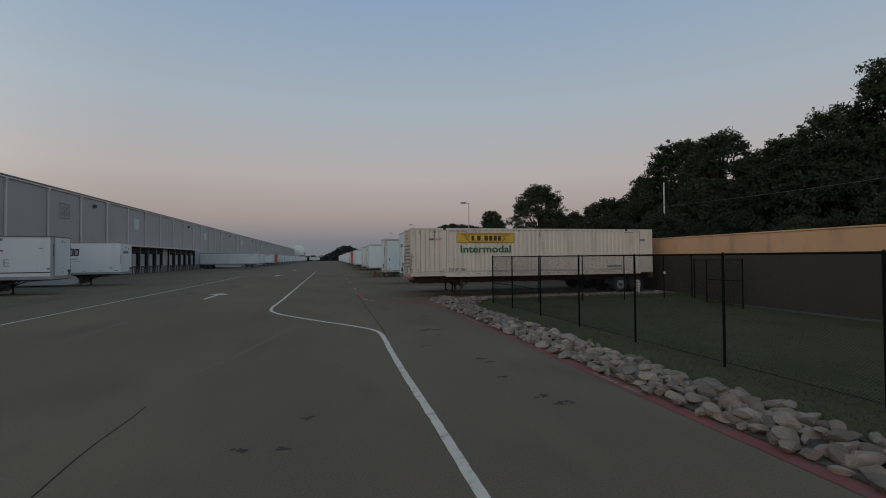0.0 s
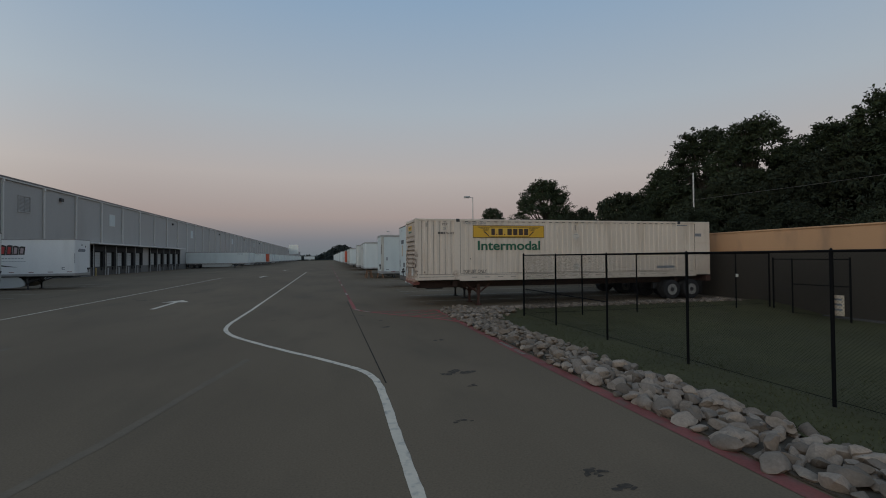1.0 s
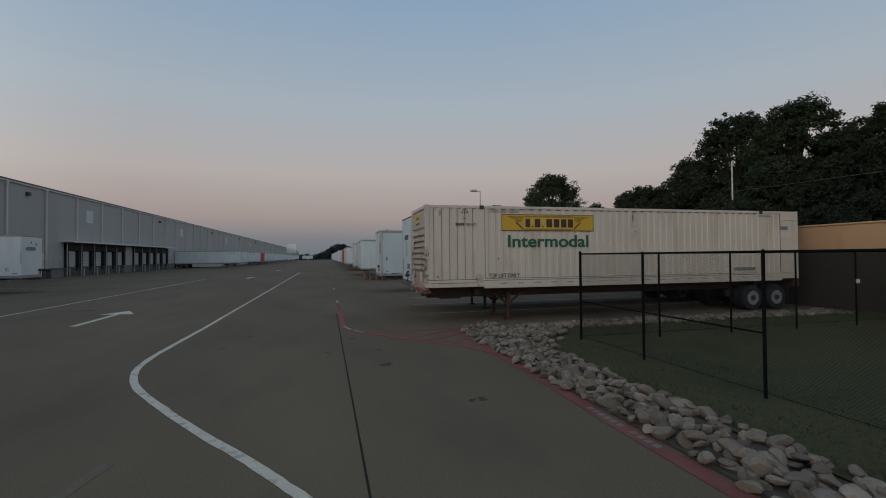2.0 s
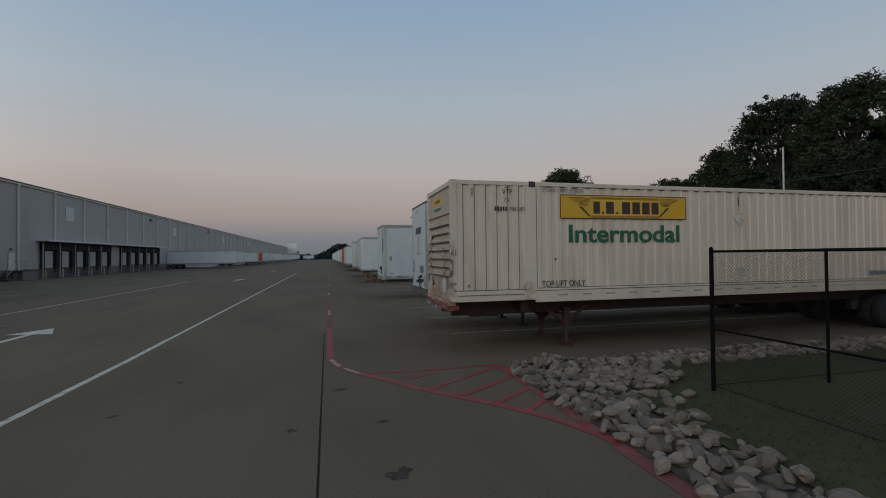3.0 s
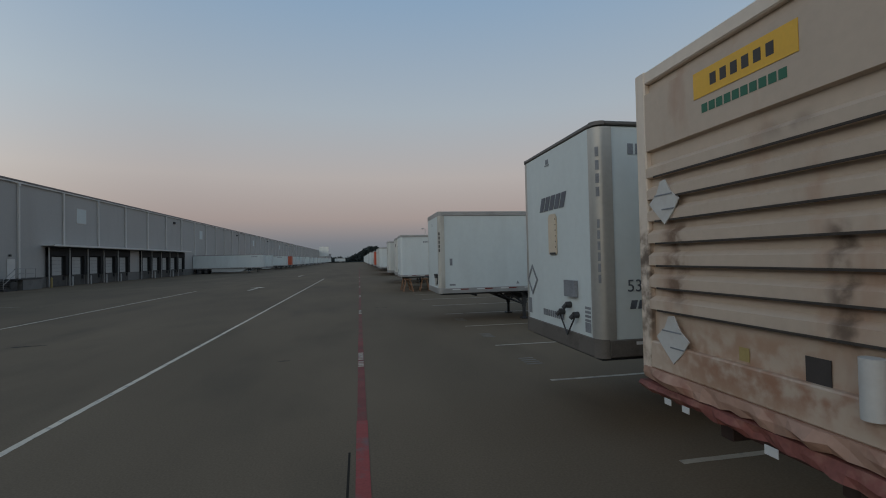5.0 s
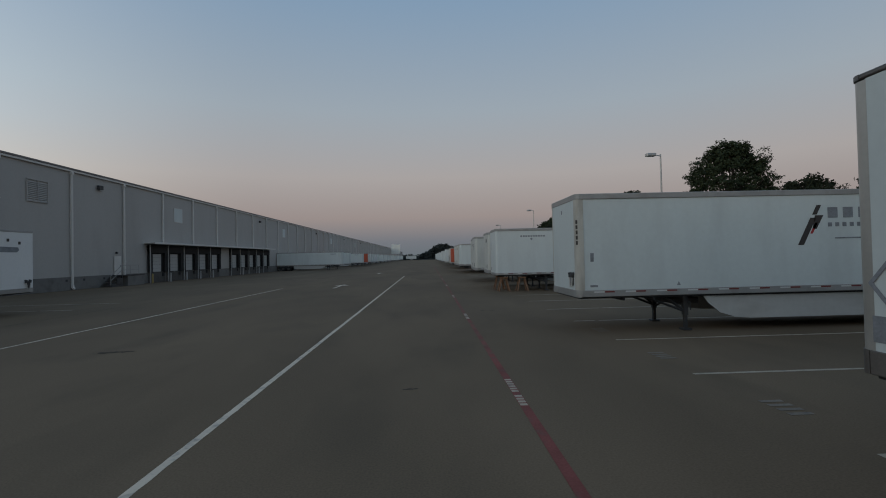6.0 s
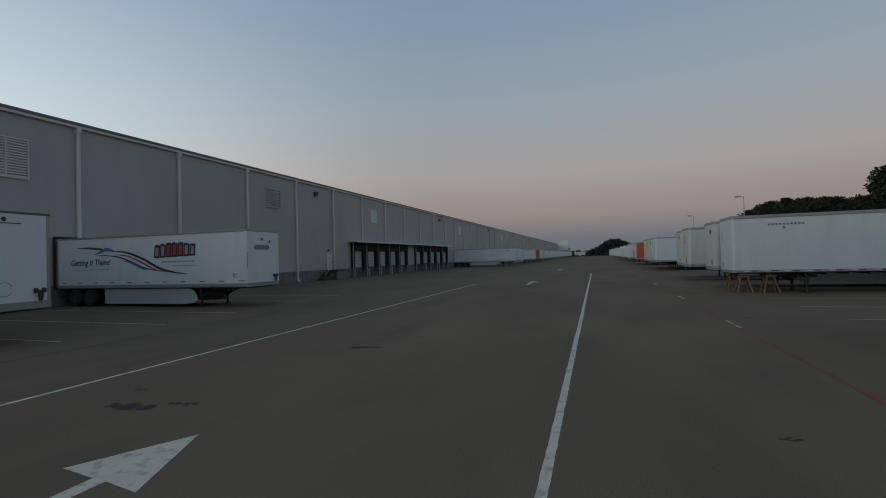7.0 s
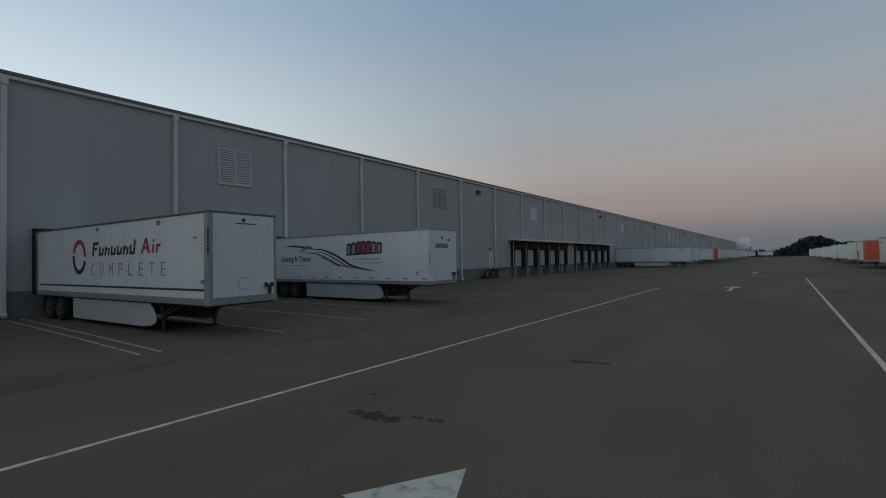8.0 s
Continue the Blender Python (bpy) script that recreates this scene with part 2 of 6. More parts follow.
black_vinyl = surface("black_coated_steel", (0.008, 0.008, 0.0085), 0.85, vary=0.2, scale=4, spec=0.08)
foam_black = surface("black_dock_foam", (0.020, 0.020, 0.021), 0.9, vary=0.3, scale=2)
door_pale = surface("pale_dock_door", (0.40, 0.41, 0.40), 0.5, vary=0.08, scale=0.7, dirt=(0.38, 0.38, 0.37), dirt_amount=0.5)
post_grey = surface("grey_painted_post", (0.36, 0.36, 0.35), 0.6, vary=0.15, scale=1.5)
yellow_paint = surface("yellow_paint", (0.34, 0.26, 0.10), 0.6, vary=0.15, scale=2, dirt=(0.3, 0.2, 0.06), dirt_amount=0.5)
stand_orange = surface("dull_orange_paint", (0.235, 0.125, 0.068), 0.6, vary=0.2, scale=3, dirt=(0.15, 0.09, 0.05), dirt_amount=0.5)
sooty = surface("greasy_smudge", (0.30, 0.235, 0.185), 0.7, vary=0.4, scale=5, dirt=(0.13, 0.10, 0.08), dirt_amount=0.9)
sign_yellow_pale = surface("pale_yellow_sign_film", (0.72, 0.44, 0.065), 0.5, vary=0.08, scale=0.8, dirt=(0.5, 0.31, 0.07), dirt_amount=0.4)
sign_yellow = surface("yellow_sign_film", (0.70, 0.395, 0.030), 0.5, vary=0.08, scale=0.8, dirt=(0.5, 0.30, 0.05), dirt_amount=0.4)
ink_dark = surface("dark_lettering", (0.045, 0.038, 0.034), 0.6, vary=0.2, scale=4)
ink_grey = surface("grey_lettering", (0.21, 0.22, 0.235), 0.6, vary=0.3, scale=5)
ink_pale = surface("worn_pad_paint", (0.36, 0.31, 0.255), 0.7, vary=0.3, scale=6)
ink_green = surface("green_lettering", (0.020, 0.122, 0.066), 0.55, vary=0.12, scale=2)
ink_navy = surface("navy_lettering", (0.045, 0.065, 0.10), 0.5, vary=0.15, scale=2)
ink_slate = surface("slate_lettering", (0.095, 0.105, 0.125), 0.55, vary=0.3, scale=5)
ink_brown = surface("dark_brown_lettering", (0.060, 0.034, 0.022), 0.6, vary=0.2, scale=4)
ink_rose = surface("pale_rose_film", (0.40, 0.31, 0.31), 0.5, vary=0.15, scale=2)
ink_faint = surface("faint_grey_lettering", (0.36, 0.38, 0.39), 0.6, vary=0.2, scale=4)
ink_red = surface("red_lettering", (0.42, 0.05, 0.05), 0.5, vary=0.15, scale=2)
ink_blue = surface("blue_swoosh_film", (0.07, 0.21, 0.42), 0.5, vary=0.15, scale=2)
plate_beige = surface("beige_vent_plate", (0.60, 0.50, 0.37), 0.6, vary=0.1, scale=3)
post_cream = surface("weathered_cream_post", (0.49, 0.475, 0.42), 0.6, vary=0.12, scale=1.2, dirt=(0.25, 0.22, 0.18), dirt_amount=0.6, stretch=(1, 1, 0.3))
plate_cream = surface("weathered_pale_plate", (0.60, 0.545, 0.47), 0.55, vary=0.12, scale=4, dirt=(0.45, 0.38, 0.3), dirt_amount=0.6)
plate_white = surface("white_plate", (0.52, 0.51, 0.48), 0.5, vary=0.08, scale=4, dirt=(0.45, 0.4, 0.35), dirt_amount=0.5)
reflect_white = surface("white_reflective_tape", (0.60, 0.60, 0.58), 0.35, vary=0.08)
reflect_red = surface("red_reflective_tape", (0.17, 0.030, 0.026), 0.35, vary=0.08)
bark = surface("bark", (0.045, 0.038, 0.030), 0.95, vary=0.3, scale=4, bump=0.02)
leaf = surface("leaves", (0.031, 0.043, 0.022), 0.9, vary=0.3, scale=0.5, fine=5, island=0.25, obrand=0.2, spec=0.2)
leaf_dark = surface("dark_leaves", (0.025, 0.032, 0.018), 0.9, vary=0.3, scale=0.5, fine=5, island=0.25, obrand=0.2, spec=0.2)
# woodland green made paler and bluer, distance haze mixed into the colour
hazed_wood = surface("hazed_woodland", (0.044, 0.054, 0.054), 0.95, vary=0.3, scale=0.15, fine=0.8, spec=0.1)
pole_steel = surface("galvanised_steel", (0.42, 0.42, 0.41), 0.45, metal=0.5, vary=0.12, scale=2)
lens_frost = surface("frosted_lens", (0.6, 0.6, 0.56), 0.35, vary=0.05)


# ---- mesh helpers ----
def box(bm, x0, x1, y0, y1, z0, z1):
    vs = [bm.verts.new(p) for p in ((x0, y0, z0), (x1, y0, z0), (x1, y1, z0), (x0, y1, z0), (x0, y0, z1), (x1, y0, z1), (x1, y1, z1), (x0, y1, z1))]
    for f in ((3, 2, 1, 0), (4, 5, 6, 7), (0, 1, 5, 4), (1, 2, 6, 5), (2, 3, 7, 6), (3, 0, 4, 7)):
        bm.faces.new([vs[i] for i in f])
    return vs


def boxes(*specs, bevel=0.0):
    bm = bmesh.new()
    for s in specs:
        box(bm, *s)
    if bevel:
        bmesh.ops.bevel(bm, geom=bm.edges[:], offset=bevel, segments=1, affect="EDGES", profile=0.6)
    return bm


def rod(bm, a, b, r, sides=8, r2=None):
    a, b = Vector(a), Vector(b)
    q = (b - a).to_track_quat("Z", "Y").to_matrix()
    r2 = r if r2 is None else r2
    rings = []
    for p, rad in ((a, r), (b, r2)):
        rings.append([bm.verts.new(p + q @ Vector((rad * math.cos(2 * math.pi * i / sides), rad * math.sin(2 * math.pi * i / sides), 0))) for i in range(sides)])
    for i in range(sides):
        j = (i + 1) % sides
        bm.faces.new((rings[0][i], rings[0][j], rings[1][j], rings[1][i]))
    bm.faces.new(rings[0][::-1])
    bm.faces.new(rings[1])


def lathe_y(bm, cx, cz, profile, sides=28):
    """Turns a profile of (radius, y) round an axle along y."""
    rings = []
    for rad, y in profile:
        rings.append([bm.verts.new((cx + rad * math.cos(2 * math.pi * i / sides), y, cz + rad * math.sin(2 * math.pi * i / sides))) for i in range(sides)])
    for a, b in zip(rings, rings[1:]):
        for i in range(sides):
            j = (i + 1) % sides
            bm.faces.new((a[i], a[j], b[j], b[i]))
    bm.faces.new(rings[0][::-1])
    bm.faces.new(rings[-1])


def mesh_of(name, bm, material, smooth=False):
    bmesh.ops.recalc_face_normals(bm, faces=bm.faces[:])
    me = bpy.data.meshes.new(name)
    bm.to_mesh(me)
    bm.free()
    if material:
        me.materials.append(material)
    if smooth:
        me.shade_smooth()
        me.set_sharp_from_angle(angle=radians(38))
    return me


def part(name, bm, material, parent, label="", smooth=False):
    ob = new(name, mesh_of(name, bm, material, smooth))
    ob.parent = parent
    if label:
        ob["label"] = label
    return ob


def parts(name, specs, material, parent, bevel=0.0, label=""):
    """Boxes that are parts of their own."""
    for sp in specs:
        part(name, boxes(sp, bevel=bevel), material, parent, label)


def piece(name, me, parent, m=None):
    ob = new(name, me)
    ob.parent = parent
    if m is not None:
        ob.matrix_basis = m
    return ob


def thing(name, label, category, m=None, group="", kind=""):
    ob = new(name)
    ob.empty_display_size = 0.3
    if m is not None:
        ob.matrix_basis = m
    return tagged(ob, label, category, group, kind)


def ribbon(bm, pts, width, z=0.004, thick=0.0):
    """A flat painted band along a line of (x, y)."""
    pts = [Vector((x, y, 0)) for x, y in pts]
    left, right = [], []
    for i, p in enumerate(pts):
        d = (pts[min(i + 1, len(pts) - 1)] - pts[max(i - 1, 0)]).normalized()
        nrm = Vector((-d.y, d.x, 0)) * width / 2
        left.append(bm.verts.new((p.x + nrm.x, p.y + nrm.y, z)))
        right.append(bm.verts.new((p.x - nrm.x, p.y - nrm.y, z)))
    for i in range(len(pts) - 1):
        bm.faces.new((left[i], right[i], right[i + 1], left[i + 1]))


def smooth_line(pts, steps=6):
    out = []
    for i in range(len(pts) - 1):
        p0, p1, p2, p3 = (Vector((*pts[max(0, min(len(pts) - 1, k))], 0)) for k in (i - 1, i, i + 1, i + 2))
        for s in range(steps):
            t = s / steps
            v = 0.5 * (2 * p1 + (p2 - p0) * t + (2 * p0 - 5 * p1 + 4 * p2 - p3) * t * t + (3 * p1 - p0 - 3 * p2 + p3) * t ** 3)
            out.append((v.x, v.y))
    return out + [tuple(pts[-1])]


class Face:
    """A flat side of a thing: origin, the way to the reader's right, up, and out."""

    def __init__(self, origin, u, v, n):
        self.o, self.u, self.v, self.n = (Vector(a) for a in (origin, u, v, n))

    def at(self, a, b, c=0.0):
        return self.o + self.u * a + self.v * b + self.n * c

    def matrix(self, a, b, c=0.004):
        m = Matrix((self.u, self.v, self.n)).transposed().to_4x4()
        return Matrix.Translation(self.at(a, b, c)) @ m


def decal(name, polys, face, material, parent, label="", depth=0.003, lift=0.001, joined=False):
    """Thin film or plate on a flat side; each piece is a part of its own unless they make one shape."""
    made = None
    for group in ([polys] if joined else [[p] for p in polys]):
        bm = bmesh.new()
        for poly in group:
            lo = [bm.verts.new(face.at(a, b, lift)) for a, b in poly]
            hi = [bm.verts.new(face.at(a, b, lift + depth)) for a, b in poly]
            bm.faces.new(hi)
            k = len(poly)
            for i in range(k):
                j = (i + 1) % k
                bm.faces.new((lo[i], lo[j], hi[j], hi[i]))
        made = part(name, bm, material, parent, label)
    return made


def rect(a0, a1, b0, b1, skew=0.0):
    return [(a0, b0), (a1, b0), (a1 + skew, b1), (a0 + skew, b1)]


def bars(a0, a1, b0, b1, count, gap=0.3, skew=0.0):
    w = (a1 - a0) / count
    return [rect(a0 + i * w, a0 + (i + 1 - gap) * w, b0, b1, skew) for i in range(count)]


def column_bars(a0, a1, b0, b1, count, gap=0.35):
    h = (b1 - b0) / count
    return [rect(a0, a1, b0 + i * h, b0 + (i + 1 - gap) * h) for i in range(count)]


def lettering(name, text, size, face, a, b, material, parent, label="", width=None, bold=0.0, slant=0.0):
    cu = bpy.data.curves.new(name, "FONT")
    cu.body, cu.size, cu.extrude, cu.offset = text, size, 0.002, bold
    ob = bpy.data.objects.new(name, cu)
    scene.collection.objects.link(ob)
    bpy.context.view_layer.update()
    me = bpy.data.meshes.new_from_object(ob.evaluated_get(bpy.context.evaluated_depsgraph_get()))
    bpy.data.objects.remove(ob)
    bpy.data.curves.remove(cu)
    xs = [v.co.x for v in me.vertices]
    ys = [v.co.y for v in me.vertices]
    k = width / (max(xs) - min(xs)) if width else 1.0
    for v in me.vertices:
        v.co.x, v.co.y = (v.co.x - min(xs)) * k + (v.co.y - min(ys)) * slant, v.co.y - min(ys)
    me.materials.clear()
    me.materials.append(material)
    res = new(name, me)
    res.parent = parent
    res.matrix_basis = face.matrix(a, b)
    if label:
        res["label"] = label
    return res


def paint_strip(bm, pts, width, seed, z=0.004, breaks=0.0):
    """A painted line with ragged edges and short breaks where the paint has worn through."""
    rp = random.Random(seed)
    fine = []
    for (ax, ay), (bx, by) in zip(pts, pts[1:]):
        n_step = max(1, int(math.hypot(bx - ax, by - ay) / 0.15))
        fine += [(ax + (bx - ax) * i / n_step, ay + (by - ay) * i / n_step) for i in range(n_step)]
    fine.append(pts[-1])
    prev = None
    for i in range(len(fine)):
        (ax, ay), (bx, by) = fine[max(0, i - 1)], fine[min(len(fine) - 1, i + 1)]
        d = math.hypot(bx - ax, by - ay) or 1.0
        nx, ny = -(by - ay) / d, (bx - ax) / d
        wob = 0.02 * noise.noise(Vector((i * 0.05, seed, 1.0)))
        wl = width / 2 * (1 + 0.22 * noise.noise(Vector((i * 0.55, seed, 2.0))) + rp.uniform(-0.05, 0.05)) + wob
        wr = width / 2 * (1 + 0.22 * noise.noise(Vector((i * 0.55, seed, 7.0))) + rp.uniform(-0.05, 0.05)) - wob
        x, y = fine[i]
        here = [bm.verts.new((x + nx * wl, y + ny * wl, z)), bm.verts.new((x - nx * wr, y - ny * wr, z))]
        if prev and rp.random() >= breaks:
            bm.faces.new((prev[0], prev[1], here[1], here[0]))
        prev = here


# ---- ground ----
WALL_X, BASIN_Y = 21.6, 23.2
LAWN = (6.05, WALL_X, -60.0, BASIN_Y)


def lawn_z(x, y):
    """The lawn falls away gently from its edges to a shallow basin."""
    e = min((x - 6.05) / 6.0, (BASIN_Y - y) / 4.0, 1.0)
    e = max(e, 0.0)
    return 0.06 * (1 - e) - 0.42 * e * e * (3 - 2 * e)


bm = bmesh.new()
xs = [-1800, -300, -70, -33.75, LAWN[0], WALL_X, 70, 400, 1800]
ys = [-1800, -300, LAWN[2], BASIN_Y, 150, 470, 1000, 2500]
grid = {(i, j): bm.verts.new((x, y, 0)) for i, x in enumerate(xs) for j, y in enumerate(ys)}
for i in range(len(xs) - 1):
    for j in range(len(ys) - 1):
        if xs[i] == LAWN[0] and ys[j] == LAWN[2]:
            continue
        f = bm.faces.new((grid[i, j], grid[i + 1, j], grid[i + 1, j + 1], grid[i, j + 1]))
        paved = xs[i] >= -300 and xs[i + 1] <= WALL_X and -300 <= ys[j] and ys[j + 1] <= 470
        f.material_index = 0 if paved else 1
me = mesh_of("ground", bm, asphalt)
me.materials.append(soil)
ground = tagged(new("ground", me), "grey asphalt truck yard reaching to rough grass", "ground", kind="structure")

bm = bmesh.new()
nx, ny = 36, 110
rows = [[bm.verts.new((LAWN[0] + (LAWN[1] - LAWN[0]) * i / nx, LAWN[2] + (LAWN[3] - LAWN[2]) * j / ny, 0)) for i in range(nx + 1)] for j in range(ny + 1)]
for row in rows:
    for v in row:
        v.co.z = lawn_z(v.co.x, v.co.y) + 0.02 * noise.noise(v.co * 0.8)
for j in range(ny):
    for i in range(nx):
        bm.faces.new((rows[j][i], rows[j][i + 1], rows[j + 1][i + 1], rows[j + 1][i]))
tagged(new("lawn", mesh_of("lawn", bm, soil, True)), "dark mown lawn in a shallow basin behind the fence", "lawn", kind="structure")

# blades of grass on the part of the lawn nearest the yard
rng = np.random.default_rng(5)
verts, faces = [], []
for _ in range(42000):
    x = 6.15 + 12.0 * rng.random() ** 1.6
    y = 0.0 + 23.1 * rng.random()
    z = lawn_z(x, y)
    h, a, w = 0.015 + 0.03 * rng.random(), rng.random() * 6.28, 0.005 + 0.006 * rng.random()
    dx, dy = math.cos(a) * w, math.sin(a) * w
    lx, ly = rng.normal(0, 0.03), rng.normal(0, 0.03)
    k = len(verts)
    verts += [(x - dx, y - dy, z), (x + dx, y + dy, z), (x + lx, y + ly, z + h)]
    faces.append((k, k + 1, k + 2))
me = bpy.data.meshes.new("grass")
me.from_pydata(verts, [], faces)
me.materials.append(grass)
tagged(new("grass", me), "short dark green grass blades on the lawn", "grass", kind="stuff")

# joints and cracks in the paving
bm = bmesh.new()
ribbon(bm, [(1.38, y) for y in np.arange(13, 30, 1.5)], 0.026, 0.003)
ribbon(bm, [(-3.18 + 0.03 * math.sin(y * 2.1), y) for y in np.arange(1.5, 7.5, 0.5)], 0.018, 0.003)
tagged(new("paving_joint", mesh_of("paving_joint", bm, tar)), "dark tarred joints between the asphalt lanes", "joint", kind="structure")
bm = bmesh.new()
paint_strip(bm, [(-16.62 + 0.10 * math.sin(y * 0.7), y) for y in np.arange(24, 62, 1.0)], 0.10, 77, 0.003, breaks=0.25)
tagged(new("worn_paving_joint", mesh_of("worn_paving_joint", bm, tar_worn)), "faint worn joint before the docks", "joint", kind="structure")

# oil spots and drips, each a loose cluster of small blots: (x, y, half length, half width, turn)
SPOTS = [(3.12, 8.85, 0.20, 0.10, 0.1), (3.24, 8.5, 0.12, 0.08, 0.0), (2.8, 13.4, 0.34, 0.16, 0.0), (3.42, 17.05, 0.24, 0.10, 0.6), (3.2, 5.85, 0.16, 0.09, 0.3), (3.36, 5.42, 0.18, 0.10, 0.0),
         (2.27, 19.9, 0.18, 0.12, 0.3), (2.9, 12.4, 0.18, 0.07, 0.2), (2.2, 10.7, 0.14, 0.07, 0.0), (3.0, 7.2, 0.12, 0.07, 0.0),
         (-9.8, 34.2, 0.50, 0.16, 0.15), (-9.0, 34.5, 0.35, 0.09, 0.2), (-10.6, 35.0, 0.12, 0.07, 0.0), (-8.3, 39.5, 0.5, 0.10, 0.2), (2.57, 46.6, 0.35, 0.12, -0.2),
         (-0.6, 5.75, 0.12, 0.07, 0.3), (-1.36, 4.8, 0.10, 0.08, 0.0), (-0.84, 4.7, 0.09, 0.07, 0.0), (1.0, 21.5, 0.08, 0.06, 0.0), (1.67, 23.3, 0.14, 0.07, 0.0), (2.24, 21.5, 0.09, 0.06, 0.0),
         (-1.2, 24.6, 0.09, 0.06, 0), (-1.63, 22.8, 0.09, 0.06, 0), (-0.27, 35.2, 0.16, 0.06, 0.1)]
ro = random.Random(31)
bm = bmesh.new()
for n_spot, (x, y, a, b, turn) in enumerate(SPOTS):
    for k_blot in range(8 if a < 0.45 else 26):
        ang, far_out = ro.random() * 2 * math.pi, ro.random() ** 0.6
        ex, ey = far_out * a * math.cos(ang), far_out * b * math.sin(ang)
        size = min(a, b) * ro.uniform(0.2, 0.55)
        cx, cy = x + ex * math.cos(turn) - ey * math.sin(turn), y + ex * math.sin(turn) + ey * math.cos(turn)
        lift = 0.0024 + 0.0002 * k_blot
        ring = []
        for i in range(14):
            t = 2 * math.pi * i / 14
            k = size * (1 + 0.7 * noise.noise(Vector((cx * 3 + math.cos(t), cy * 3 + math.sin(t), 3.0))))
            ring.append(bm.verts.new((cx + 1.3 * k * math.cos(t), cy + k * math.sin(t), lift)))
        bm.faces.new(ring)
tagged(new("oil_stain", mesh_of("oil_stain", bm, oil)), "dark oil drips soaked into the asphalt", "stain", kind="structure")

# ---- painted lines ----
bm = bmesh.new()
bend = smooth_line([(1.18, -30), (1.18, 0), (1.19, 9), (1.23, 11.6), (1.24, 12.9), (1.15, 13.65), (0.95, 14.2), (0.62, 14.75), (0.1, 15.55), (-0.74, 16.75), (-1.62, 18.1), (-2.42, 19.45), (-2.88, 20.75), (-3.04, 22.1), (-3.04, 24), (-3.0, 27), (-3.0, 30)])
paint_strip(bm, bend, 0.135, 1.0)
paint_strip(bm, [(-3.0, y) for y in np.arange(30, 86.5, 2.0)], 0.115, 2.0, breaks=0.008)
tagged(new("white_edge_line", mesh_of("white_edge_line", bm, paint_white)), "worn white painted edge line that bends across the lane", "road marking", kind="structure")
bm = bmesh.new()
paint_strip(bm, [(-12.14, y) for y in np.arange(-30, 67.0, 1.5)], 0.10, 3.0, breaks=0.006)
tagged(new("white_lane_line", mesh_of("white_lane_line", bm, paint_mid)), "thin faded white lane line on asphalt", "road marking", kind="structure")


bm = bmesh.new()
paint_strip(bm, [(-3.0, 9.2), (-2.4, 11.3), (-1.45, 15.9)], 0.16, 8.0, 0.003)
paint_strip(bm, [(-7.85, 14.4), (-7.9, 19.2)], 0.22, 9.0, 0.003)
tagged(new("removed_line", mesh_of("removed_line", bm, paint_trace)), "faint trace of a removed line on asphalt", "road marking", kind="structure")


def stall_line(name, pts, w=0.10):
    b = bmesh.new()
    paint_strip(b, pts, w, pts[0][1], breaks=0.01)
    tagged(new(name, mesh_of(name, b, paint_faint)), "faded white parking stall line on asphalt", "road marking", "stall lines", "structure")


for k in range(0, 30):
    stall_line("stall_line", [(5.1, 28.35 + 3.63 * k), (12, 28.35 + 3.63 * k), (20.8, 28.35 + 3.63 * k)])
for y in (34.15, 34.66, 38.56, 42.28, 46.0, 51.6, 55.3):
    stall_line("stall_line", [(-18.47, y), (-25, y), (-33.0, y - 0.1)])


def lane_arrow(x, y):
    b = bmesh.new()
    vs = [b.verts.new((x + px, y + py, 0.004)) for px, py in ((-0.11, -3.2), (0.11, -3.2), (0.11, 0.32), (0.66, 0.23), (0.0, 1.65), (-0.72, 0.42), (-0.11, 0.34))]
    b.faces.new(vs)
    tagged(new("lane_arrow", mesh_of("lane_arrow", b, paint_white)), "worn white painted lane arrow on asphalt", "road marking", "lane arrows", "structure")


for x, y in ((-7.62, 31.85), (-7.65, 67.9), (-7.6, 100.0)):
    lane_arrow(x, y)

bm = bmesh.new()
ribbon(bm, [(1.54, y) for y in np.arange(25.6, 31, 1.0)], 0.16, 0.005)
ribbon(bm, smooth_line([(1.54, 26.3), (1.55, 25.75), (1.70, 25.12), (1.90, 24.66), (2.09, 24.32)]), 0.16, 0.0055)
ribbon(bm, smooth_line([(2.07, 24.34), (3.0, 24.24), (4.0, 24.22), (4.75, 24.28), (5.0, 24.22)]), 0.10, 0.0058)
ribbon(bm, smooth_line([(2.09, 24.32), (2.55, 23.72), (2.99, 23.06), (3.5, 22.43), (3.86, 22.01), (4.35, 21.37), (4.63, 20.92), (4.87, 20.37), (4.97, 20.0)]), 0.17, 0.0062)
ribbon(bm, smooth_line([(4.90, 24.26), (5.0, 23.9), (5.0, 23.19), (4.99, 22.23), (4.98, 21.39), (4.96, 19.7)]), 0.19, 0.0066)
for a, b in (((2.96, 23.66), (3.57, 23.97)), ((3.21, 22.86), (4.78, 23.99)), ((3.68, 22.38), (4.89, 23.22)), ((4.03, 21.82), (4.93, 22.48)), ((4.42, 21.40), (4.92, 21.82))):
    ribbon(bm, [a, b], 0.12, 0.0070)
tagged(new("red_kerb_marking", mesh_of("red_kerb_marking", bm, paint_red)), "worn red fire lane line with a hatched corner", "road marking", kind="structure")

